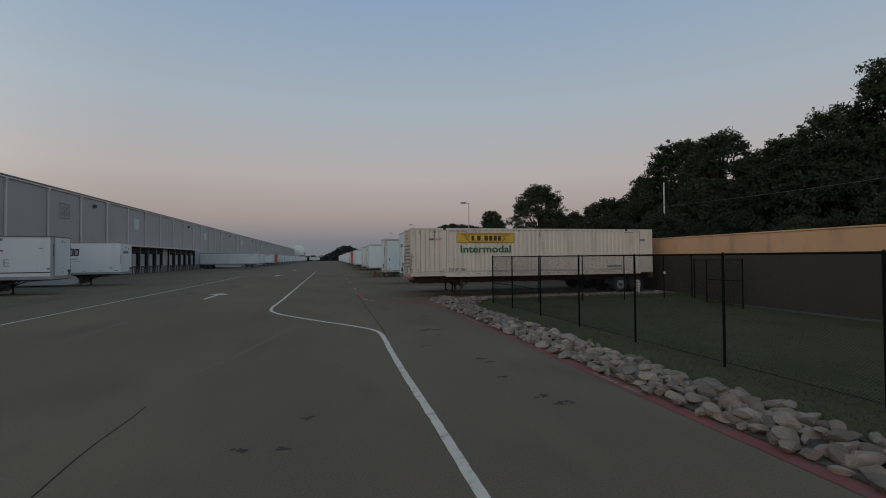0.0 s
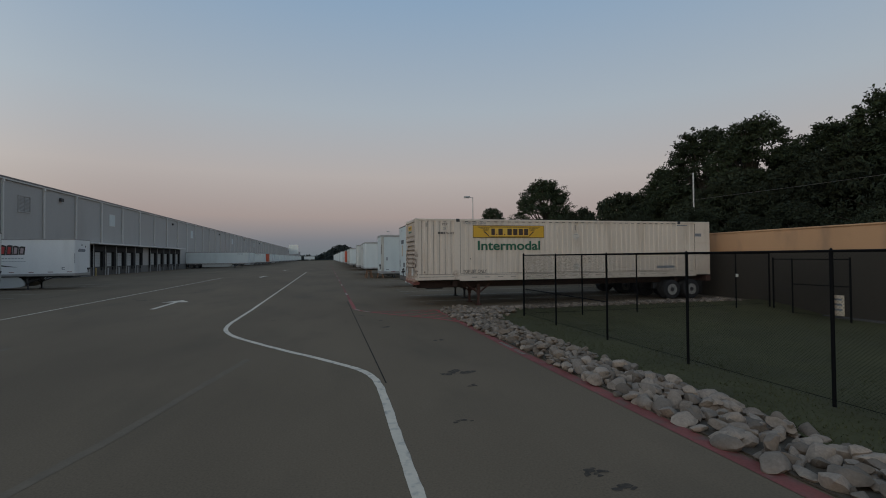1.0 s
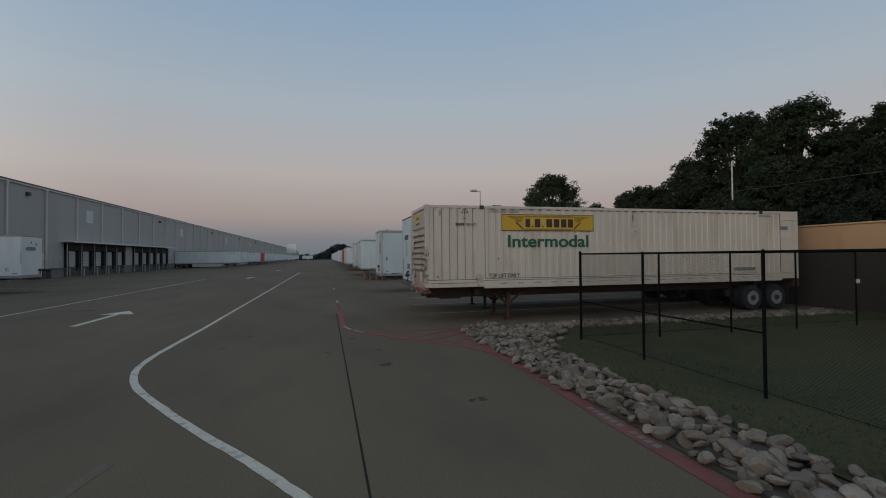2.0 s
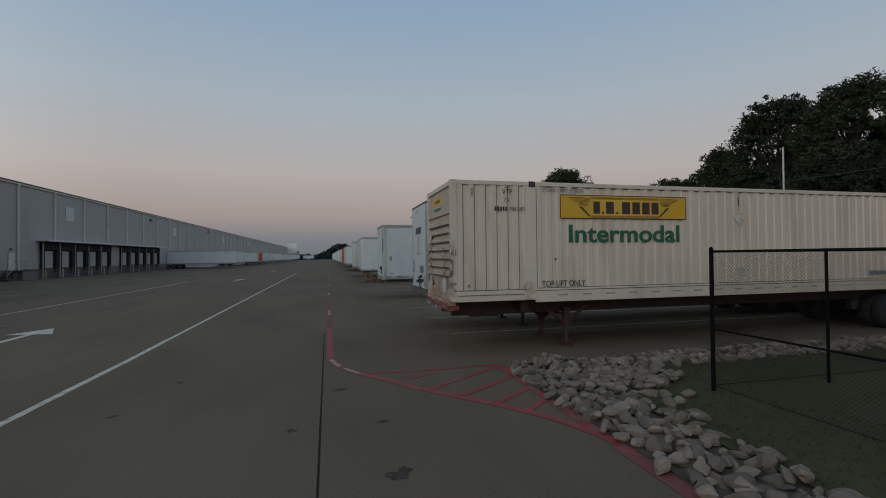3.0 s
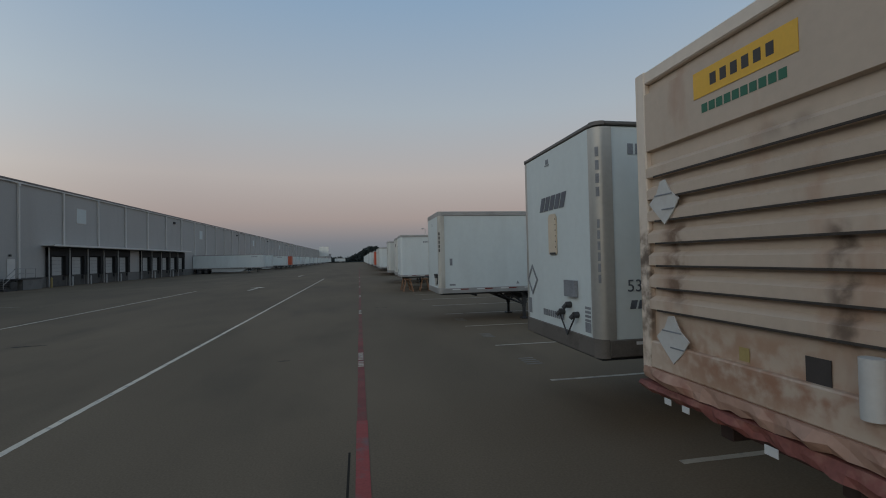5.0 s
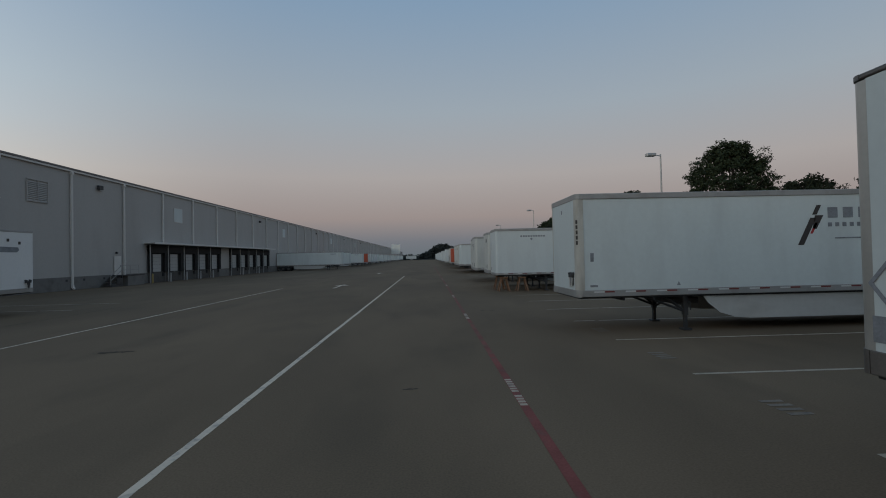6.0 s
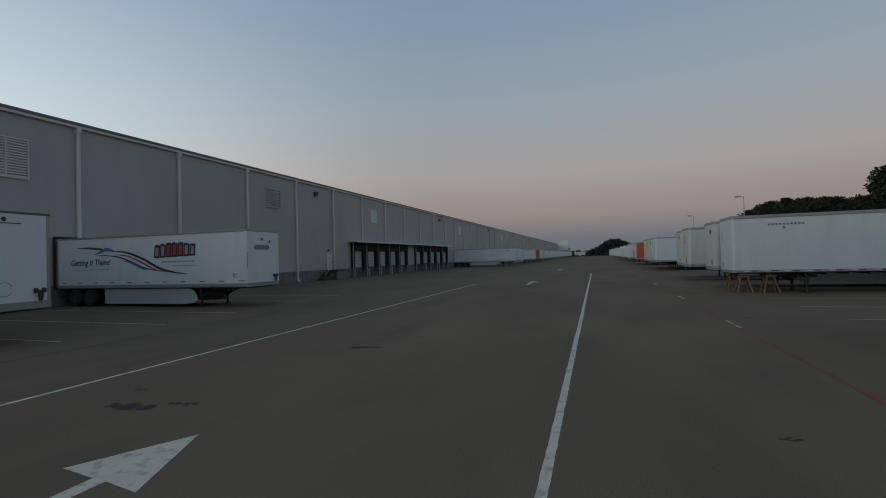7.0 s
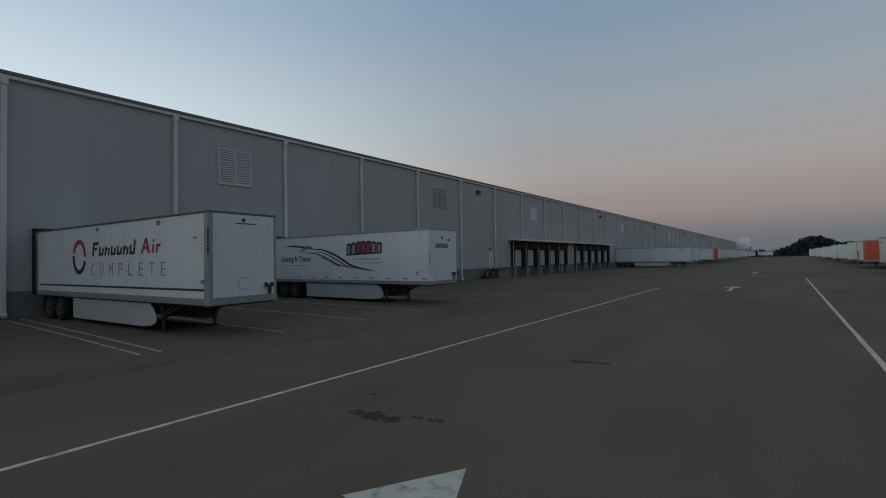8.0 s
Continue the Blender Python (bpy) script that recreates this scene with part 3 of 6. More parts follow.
bm = bmesh.new()
ribbon(bm, [(1.54, 30.6), (1.54, 33), (1.54, 35.5), (1.54, 38.0)], 0.14, 0.0048)
ribbon(bm, smooth_line([(4.94, 19.9), (4.90, 17.0), (4.85, 14.5), (4.87, 6), (4.86, -12)]), 0.25, 0.0064)
tagged(new("red_border_line", mesh_of("red_border_line", bm, paint_red_old)), "faded red line along the rocks and down the lane", "road marking", kind="structure")
bm = bmesh.new()
paint_strip(bm, [(1.54, y) for y in np.arange(38.0, 170, 2.0)], 0.13, 91, 0.0048, breaks=0.12)
tagged(new("red_lane_line", mesh_of("red_lane_line", bm, paint_red_trace)), "nearly worn red line down the lane", "road marking", kind="structure")

bm = bmesh.new()
for y0 in (34.1, 44.2, 53.4, 64, 75, 86):
    for i in range(11):
        if i != 4:
            box(bm, 1.48, 1.60, y0 + 0.145 * i, y0 + 0.145 * i + 0.095, 0.0055, 0.0075)
curve = smooth_line([(1.55, 25.75), (1.70, 25.12), (1.90, 24.66), (2.09, 24.32)], 5)
for i, (a, b) in enumerate(zip(curve, curve[1:])):
    if i not in (6, 7):
        ribbon(bm, [a, (a[0] + 0.7 * (b[0] - a[0]), a[1] + 0.7 * (b[1] - a[1]))], 0.10, 0.0085)
tagged(new("white_kerb_lettering", mesh_of("white_kerb_lettering", bm, paint_faint)), "worn unreadable white letters on the red line", "road marking", kind="structure")

bm = bmesh.new()
for y0 in (14.62, 5.45):
    for i in (0, 1, 2, 3, 5, 6, 7, 8, 9, 10):
        box(bm, 4.82, 4.92, y0 + 0.145 * i, y0 + 0.145 * i + 0.095, 0.0067, 0.009)
tagged(new("faded_kerb_lettering", mesh_of("faded_kerb_lettering", bm, paint_ghost)), "nearly gone white letters on the red line", "road marking", kind="structure")

# small stencilled stall numbers, worn to bars
bm = bmesh.new()
for y in (26.45, 33.3, 36.9, 40.6):
    for i in range(4):
        box(bm, 5.14, 5.50, y + 0.19 * i, y + 0.19 * i + 0.10, 0.004, 0.006)
tagged(new("stall_stencil", mesh_of("stall_stencil", bm, paint_ghost)), "worn pale stencil marks on the stalls", "road marking", kind="structure")


# ---- warehouse ----
EAVE, WX = 11.25, -33.75
Y0, Y1, BAY, P0 = -49.5, 446.0, 7.53, 79.25
warehouse = thing("warehouse", "long grey metal-clad warehouse with pale downspouts and loading docks", "building")

# horizontally ribbed cladding, one profile drawn along the whole wall
DOCK_A = [83.68 + 3.83 * i for i in range(5)]
DOCK_B = [106.42 + 3.83 * i for i in range(5)]
SIDE_DOCKS = [36.5, 49.05]
bm = bmesh.new()
prof = []
z = 1.25
while z < EAVE - 0.01:
    prof += [(0.0, z), (0.0, min(z + 0.24, EAVE)), (-0.0006, min(z + 0.26, EAVE)), (-0.0006, min(z + 0.30, EAVE))]
    z += 0.305
prof = [(WX + a, b) for a, b in prof] + [(WX - 0.3, EAVE), (WX - 0.3, 1.25)]
ends = []
for y in (Y0, Y1):
    ends.append([bm.verts.new((a, y, b)) for a, b in prof])
for i in range(len(prof)):
    j = (i + 1) % len(prof)
    bm.faces.new((ends[0][i], ends[0][j], ends[1][j], ends[1][i]))
bm.faces.new(ends[0])
bm.faces.new(ends[1][::-1])
part("wall", bm, siding, warehouse, "ribbed grey metal cladding")
parts("end_wall", [(WX - 90, WX - 0.3, Y0, Y0 + 0.3, 0, EAVE), (WX - 90, WX - 0.3, Y1 - 0.3, Y1, 0, EAVE), (WX - 90.3, WX - 90, Y0, Y1, 0, EAVE),], siding, warehouse)
part("plinth", boxes((WX - 0.3, WX + 0.05, Y0, Y1, 0, 1.25), bevel=0.01), plinth_grey, warehouse, "bare grey concrete plinth")
bm = bmesh.new()
rv = [bm.verts.new(p) for p in ((WX + 0.1, Y0, EAVE + 0.3), (WX + 0.1, Y1, EAVE + 0.3), (WX - 45, Y1, EAVE + 1.9), (WX - 45, Y0, EAVE + 1.9), (WX - 90.2, Y1, EAVE + 0.3), (WX - 90.2, Y0, EAVE + 0.3))]
bm.faces.new((rv[0], rv[1], rv[2], rv[3]))
bm.faces.new((rv[3], rv[2], rv[4], rv[5]))
lo = [bm.verts.new(v.co - Vector((0, 0, 0.25))) for v in rv]
bm.faces.new((lo[3], lo[2], lo[1], lo[0]))
bm.faces.new((lo[5], lo[4], lo[2], lo[3]))
part("roof", bm, fascia, warehouse, "low-pitched metal roof")
part("gutter", boxes((WX + 0.003, WX + 0.18, Y0, Y1, EAVE - 0.02, EAVE + 0.17), bevel=0.02), gutter_white, warehouse, "pale eaves gutter")
part("fascia", boxes((WX + 0.02, WX + 0.22, Y0, Y1, EAVE + 0.175, EAVE + 0.34), bevel=0.015), fascia, warehouse, "dark edge trim of the roof")

bm = boxes((WX + 0.02, WX + 0.20, -0.11, 0.11, 0.45, EAVE - 0.02), bevel=0.02)
box(bm, WX + 0.0, WX + 0.26, -0.14, 0.14, EAVE - 0.32, EAVE - 0.021)
for z in (2.6, 5.2, 7.8):
    box(bm, WX + 0.01, WX + 0.215, -0.135, 0.135, z, z + 0.06)
full_spout = mesh_of("downspout", bm, gutter_white)
bm = bmesh.new()
ring = [[bm.verts.new((WX + a, s, b)) for s in (-0.11, 0.11)] for a, b in ((0.05, 0.46), (0.07, 0.22), (0.30, 0.04), (0.36, 0.16), (0.235, 0.27), (0.215, 0.46))]
for k in range(6):
    a, b = ring[k], ring[(k + 1) % 6]
    bm.faces.new((a[0], a[1], b[1], b[0]))
bm.faces.new([r[0] for r in ring])
bm.faces.new([r[1] for r in ring][::-1])
boot = mesh_of("boot", bm, gutter_white)
short_bm = boxes((WX + 0.02, WX + 0.20, -0.11, 0.11, 4.95, EAVE - 0.02), bevel=0.02)
short_spout = mesh_of("downspout", short_bm, gutter_white)
k = -16
while P0 + BAY * k < Y1:
    y = P0 + BAY * k
    if y > Y0 + 0.3:
        under = 83 < y < 127
        s = piece("downspout", short_spout if under else full_spout, warehouse, Matrix.Translation((0, y, 0)))
        s["label"] = "pale square downspout"
        if not under:
            piece("boot", boot, s)
    k += 1


def louvre(y0, y1, z0, z1, frame_mat, label):
    fr = part("louvre", boxes((WX + 0.005, WX + 0.09, y0, y1, z0, z0 + 0.08), (WX + 0.005, WX + 0.09, y0, y1, z1 - 0.08, z1), (WX + 0.005, WX + 0.09, y0, y0 + 0.08, z0 + 0.08, z1 - 0.08),
                              (WX + 0.005, WX + 0.09, y1 - 0.08, y1, z0 + 0.08, z1 - 0.08), (WX + 0.005, WX + 0.09, (y0 + y1) / 2 - 0.04, (y0 + y1) / 2 + 0.04, z0 + 0.08, z1 - 0.08)), frame_mat, warehouse, label)
    b = bmesh.new()
    vs = [b.verts.new(p) for p in ((WX + 0.015, y0 + 0.09, 0.10), (WX + 0.08, y0 + 0.09, 0.0), (WX + 0.08, y1 - 0.09, 0.0), (WX + 0.015, y1 - 0.09, 0.10))]
    v2 = [b.verts.new(v.co + Vector((0.004, 0, 0.012))) for v in vs]
    b.faces.new(vs)
    b.faces.new(v2[::-1])
    for i in range(4):
        b.faces.new((vs[i], vs[(i + 1) % 4], v2[(i + 1) % 4], v2[i]))
    slat = mesh_of("slat", b, frame_mat)
    z = z0 + 0.09
    while z < z1 - 0.2:
        piece("slat", slat, fr, Matrix.Translation((0, 0, z)))
        z += 0.155


louvre(44.22, 46.46, 7.52, 9.85, gutter_white, "pale wall louvre with slanting slats")
louvre(66.85, 69.1, 7.9, 9.85, siding, "grey wall louvre with slanting slats")
for y in (89.45, 135.2, 187.9, 240.6):
    wdw = part("window", boxes((WX + 0.004, WX + 0.05, y, y + 2.15, 7.78, 9.72), bevel=0.01), gutter_white, warehouse, "blank pale wall light panel")
    part("pane", boxes((WX + 0.05, WX + 0.062, y + 0.08, y + 2.07, 7.86, 9.64)), panel_cool_dim, wdw)
for y in (75.5, 120.8, 167.5, 213.5, 259.5):
    lamp = part("wall_lamp", boxes((WX + 0.003, WX + 0.30, y - 0.32, y + 0.32, 10.05, 10.5), bevel=0.04), steel_dark, warehouse, "dark wall lamp, unlit")
    part("lens", boxes((WX + 0.10, WX + 0.29, y - 0.24, y + 0.24, 10.02, 10.049)), lens_frost, lamp)
for y in (65.6, 71.0, 73.2, 76.0):
    part("vent_hole", boxes((WX + 0.051, WX + 0.075, y, y + 0.22, 0.82, 1.02)), steel_dark, warehouse)

# canopy over the docks
canopy = part("canopy", boxes((WX + 0.01, WX + 1.35, 82.9, 126.0, 4.74, 4.86), (WX + 1.30, WX + 1.42, 82.8, 126.1, 4.68, 4.90), bevel=0.015), gutter_white, warehouse, "pale steel canopy over the loading docks")



def dock(y, width, shut=True):
    """One loading dock: black foam surround, pale sectional door, leveller lip and bumpers."""
    d = part("dock", boxes((WX + 0.02, WX + 0.36, y, y + 0.55, 1.26, 4.55), (WX + 0.02, WX + 0.36, y + width - 0.55, y + width, 1.26, 4.55), (WX + 0.02, WX + 0.40, y, y + width, 3.62, 4.60), bevel=0.03), foam_black, warehouse, "black foam loading dock surround")
    part("backing", boxes((WX + 0.003, WX + 0.045, y + 0.55, y + width - 0.55, 1.26, 3.95)), foam_black, d)
    o = 0.84
    dr = bmesh.new()
    for i in range(5):
        box(dr, WX + 0.05, WX + 0.11, y + o + 0.16, y + width - o - 0.16, 1.32 + 0.44 * i, 1.32 + 0.44 * i + 0.425)
    part("dock_door", dr, door_pale, d, "pale sectional dock door")
    # dark patchy panel over the plinth below the door
    part("dock_face", boxes((WX + 0.051, WX + 0.09, y + 0.05, y + width - 0.05, 0.02, 1.255)), pit_dark, d, "dark concrete face below the door")
    parts("bumper", [(WX + 0.091, WX + 0.20, y + 0.45, y + 0.75, 0.75, 1.2), (WX + 0.091, WX + 0.24, y + width - 0.75, y + width - 0.45, 0.75, 1.2),], rubber, d, bevel=0.02)
    part("dock_post", boxes((WX + 0.38, WX + 0.48, y - 0.10, y + 0.02, 0.0, 4.70), bevel=0.015), post_grey, d, "slim pale post between docks")


for y in DOCK_A + DOCK_B:
    dock(y - 0.15, 3.72)
for y in SIDE_DOCKS:
    part("dock", boxes((WX + 0.06, WX + 0.18, y - 1.41, y - 1.30, 1.1, 4.24), (WX + 0.06, WX + 0.18, y + 1.30, y + 1.41, 1.1, 4.24), (WX + 0.06, WX + 0.18, y - 1.41, y + 1.41, 4.11, 4.24), bevel=0.03), foam_black, warehouse, "black foam loading dock surround")
part("blank_panel", boxes((WX + 0.02, WX + 0.12, 102.7, 106.2, 1.26, 4.55), bevel=0.01), siding, warehouse, "flat grey panel between the docks")

# steps and landing beside the docks
stair = thing("dock_stairs", "steel dock stairs with pipe handrail against the plinth", "stairs")
for i in range(6):
    part("tread", boxes((WX + 0.2, WX + 1.25, 75.4 + 0.28 * i, 75.4 + 0.28 * i + 0.30, 0.19 * (i + 1) - 0.05, 0.19 * (i + 1)), bevel=0.006), steel_dark, stair)
part("landing", boxes((WX + 0.2, WX + 1.25, 77.1, 81.0, 1.10, 1.18), (WX + 1.15, WX + 1.25, 77.1, 77.2, 0, 1.10)), steel_dark, stair)
part("landing_base", boxes((WX + 0.06, WX + 1.20, 78.1, 80.95, 0.0, 1.099), bevel=0.015), plinth_grey, stair, "dull concrete block under the landing")
parts("stringer", [(WX + 1.25, WX + 1.30, 75.3, 77.1, 0.0, 0.25), (WX + 1.25, WX + 1.30, 76.2, 77.1, 0.2, 0.9),], steel_dark, stair)
for z in (0.55, 1.05):
    bm = bmesh.new()
    rod(bm, (WX + 1.2, 75.4, 0.12 + z), (WX + 1.2, 77.1, 1.18 + z), 0.03)
    rod(bm, (WX + 1.2, 77.1, 1.18 + z), (WX + 1.2, 80.0, 1.18 + z), 0.03)
    part("handrail", bm, alu_grey, stair, "dull grey pipe handrail")
for y, z in ((75.4, 0.12), (77.1, 1.18), (78.5, 1.18), (80.0, 1.18)):
    bm = bmesh.new()
    rod(bm, (WX + 1.2, y, z), (WX + 1.2, y, z + 1.07), 0.03)
    part("rail_post", bm, alu_grey, stair)
dd = tagged(new("door_1", mesh_of("door_1", boxes((WX + 0.03, WX + 0.10, 77.62, 78.74, 1.19, 3.24), bevel=0.01), gutter_white)), "pale steel side door at the landing", "door", kind="structure")
part("door_handle", boxes((WX + 0.10, WX + 0.16, 78.56, 78.64, 2.15, 2.22)), steel_dark, dd)
part("small_light", boxes((WX + 0.02, WX + 0.2, 77.9, 78.1, 3.5, 3.72), bevel=0.02), steel_dark, warehouse)

bollard_bm = bmesh.new()
rod(bollard_bm, (0, 0, 0), (0, 0, 1.05), 0.10, 14)
bmesh.ops.create_uvsphere(bollard_bm, u_segments=14, v_segments=6, radius=0.10, matrix=Matrix.Translation((0, 0, 1.05)))
bollard_mesh = mesh_of("bollard", bollard_bm, yellow_paint, True)
bollard_pale = bollard_mesh.copy()
bollard_pale.materials[0] = post_grey
for y in (83.1, 87.0, 90.9, 94.7, 98.6, 110.0, 117.8):
    ob = tagged(new("bollard", bollard_mesh if y == 83.1 else bollard_pale), "faded yellow steel bollard before the dock wall" if y == 83.1 else "pale grey steel bollard before the dock wall", "bollard", "dock bollards")
    ob.location = (WX + 0.9, y, 0)

# lower buildings and a white board at the far end of the yard
annex = thing("far_building", "low grey building beyond the warehouse end", "building")
part("wall", boxes((WX - 70, WX + 4, 462, 560, 0, 8.6)), siding, annex)
part("roof", boxes((WX - 70.5, WX + 4.4, 461.5, 560.5, 8.6, 9.1)), fascia, annex)
board = thing("white_board", "large blank white board on posts at the warehouse end", "sign")
part("panel", boxes((WX + 1.0, WX + 9.0, 440.0, 440.4, 6.2, 14.6), bevel=0.05), panel_white, board)
part("post", boxes((WX + 2.2, WX + 2.6, 440.05, 440.35, 0, 6.2)), pole_steel, board)
part("post", boxes((WX + 7.2, WX + 7.6, 440.05, 440.35, 0, 6.2)), pole_steel, board)


# ---- tan boundary wall and fence ----
tan = tagged(new("wall_east", mesh_of("wall_east", boxes((WALL_X, WALL_X + 0.3, -60, 48, 2.42, 3.48), (WALL_X - 0.04, WALL_X + 0.34, -60, 48, 3.48, 3.56), bevel=0.02), stucco)), "tan stucco boundary wall with a dark brown base", "wall", kind="structure")
part("base_band", boxes((WALL_X - 0.03, WALL_X + 0.33, -60, 48, -0.6, 2.42), bevel=0.01), brown_band, tan, "dark brown painted lower wall")
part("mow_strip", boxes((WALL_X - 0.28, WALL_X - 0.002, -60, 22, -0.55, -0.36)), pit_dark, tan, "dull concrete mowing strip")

H_FENCE = 2.37


def chain_link(bm, a, b, z0, z1, pitch=0.057, r=0.0013):
    """Two families of slanting wires between a and b, kept inside the panel."""
    a, b = Vector((*a, 0)), Vector((*b, 0))
    d = (b - a)
    length, d, h = d.length, d.normalized(), z1 - z0
    nrm = Vector((-d.y, d.x, 0))
    n_wires = int((length + h) / pitch)
    for fam in (1, -1):
        off = nrm * (0.004 * fam)
        for i in range(n_wires):
            s0 = i * pitch - h
            lo, hi = max(0.0, -s0), min(h, length - s0)
            if hi - lo < 0.05:
                continue
            if fam == 1:
                p, q = a + d * (s0 + lo) + Vector((0, 0, z0 + lo)), a + d * (s0 + hi) + Vector((0, 0, z0 + hi))
            else:
                p, q = a + d * (s0 + lo) + Vector((0, 0, z1 - lo)), a + d * (s0 + hi) + Vector((0, 0, z1 - hi))
            t = (q - p).normalized()
            u = nrm * r
            w = t.cross(nrm) * r
            ring = [[bm.verts.new(e + off + c) for c in (u, w * 1.0, -u, -w * 1.0)] for e in (p, q)]
            for k in range(4):
                m = (k + 1) % 4
                bm.faces.new((ring[0][k], ring[0][m], ring[1][m], ring[1][k]))


post_bm = bmesh.new()
rod(post_bm, (0, 0, -0.5), (0, 0, H_FENCE + 0.0), 0.029, 10)
rod(post_bm, (0, 0, H_FENCE + 0.0), (0, 0, H_FENCE + 0.045), 0.034, 10, 0.012)
post_mesh = mesh_of("post", post_bm, black_vinyl, True)
corner_bm = bmesh.new()
rod(corner_bm, (0, 0, -0.5), (0, 0, H_FENCE + 0.03), 0.036, 12)
rod(corner_bm, (0, 0, H_FENCE + 0.03), (0, 0, H_FENCE + 0.08), 0.041, 12, 0.02)
corner_mesh = mesh_of("post", corner_bm, black_vinyl, True)


def fence_run(name, label, line, lo, rail_z=H_FENCE, first=0):
    f = thing(name, label, "fence")
    a, b = line[0], line[-1]
    for i, (x, y) in list(enumerate(line))[first:]:
        piece("post", corner_mesh if i in (0, len(line) - 1) else post_mesh, f, Matrix.Translation((x, y, rail_z - H_FENCE)))
    bm = bmesh.new()
    rod(bm, (*a, rail_z), (*b, rail_z), 0.021, 8)
    part("top_rail", bm, black_vinyl, f)
    bm = bmesh.new()
    rod(bm, (*a, lo + 0.04), (*b, lo + 0.04), 0.005, 5)
    part("tension_wire", bm, black_vinyl, f)
    bm = bmesh.new()
    chain_link(bm, a, b, lo, rail_z)
    net = part("netting", bm, black_vinyl, f, "black chain-link netting")
    net["kind"] = "stuff"
    return f


near_line = [(8.0, 21.6)] + [(8.0, 18.93 - 3.0 * i) for i in range(11)]
near_fence = fence_run("chain_link_fence", "black chain-link fence along the rocks beside the yard", near_line, 0.0)
bm = bmesh.new()
rod(bm, (8.0, 21.6, 1.02), (8.0, 15.93, 1.02), 0.017, 8)
part("brace_rail", bm, black_vinyl, near_fence)
far_line = [(8.0 + 2.62 * i, 21.6) for i in range(1, 5)] + [(20.4, 21.6)]
fence_run("chain_link_fence", "black chain-link fence across the lawn beside the container", [(8.05, 21.6)] + far_line, 0.0, first=1)
gate = fence_run("chain_link_fence", "lower black chain-link fence before the tan wall", [(20.4, 21.4), (20.4, 20.5), (20.4, 18.15)], -0.3, 2.1)
bm = bmesh.new()
rod(bm, (20.4, 20.5, 1.0), (20.4, 18.15, 1.0), 0.021, 8)
part("middle_rail", bm, black_vinyl, gate)
SIGN_Y, SIGN_Z = 9.79, 1.36
plate = tagged(new("fence_sign", mesh_of("fence_sign", boxes((8.045, 8.057, SIGN_Y, SIGN_Y + 0.17, SIGN_Z, SIGN_Z + 0.32), bevel=0.003), plate_beige)), "small worn white sign wired to the fence", "sign")
for zz in (SIGN_Z + 0.08, SIGN_Z + 0.16, SIGN_Z + 0.24):
    part("bar", boxes((8.040, 8.0445, SIGN_Y + 0.03, SIGN_Y + 0.14, zz, zz + 0.03)), ink_grey, plate)
padlock = tagged(new("latch_box", mesh_of("latch_box", boxes((18.42, 18.54, 21.50, 21.565, 1.30, 1.44), bevel=0.015), plate_white)), "small white latch box on a post of the fence", "latch")


# ---- container on its chassis ----
CX, CY, CL, CW, CZ0, CZ1 = 4.25, 26.45, 16.30, 2.55, 1.26, 4.11
container = thing("shipping_container", "cream corrugated long-haul container on a rusty chassis", "container", pose(CX, CY, 0))
hw = CW / 2


def corrugated(x0, x1, z0, z1, y, side, pitch=0.28, depth=0.05):
    """An upright trapezoid-ribbed sheet whose outer face looks along side * y."""
    bm = bmesh.new()
    pts, x = [], x0
    while x < x1 - 0.02:
        for dx, dd in ((0.0, 0), (0.125, 0), (0.150, 1), (0.255, 1)):
            if x + dx <= x1:
                pts.append((x + dx, y - side * depth * dd))
        x += pitch
    pts.append((x1, y))
    lo = [bm.verts.new((a, b, z0)) for a, b in pts]
    hi = [bm.verts.new((a, b, z1)) for a, b in pts]
    for i in range(len(pts) - 1):
        bm.faces.new((lo[i], lo[i + 1], hi[i + 1], hi[i]))
    return bm


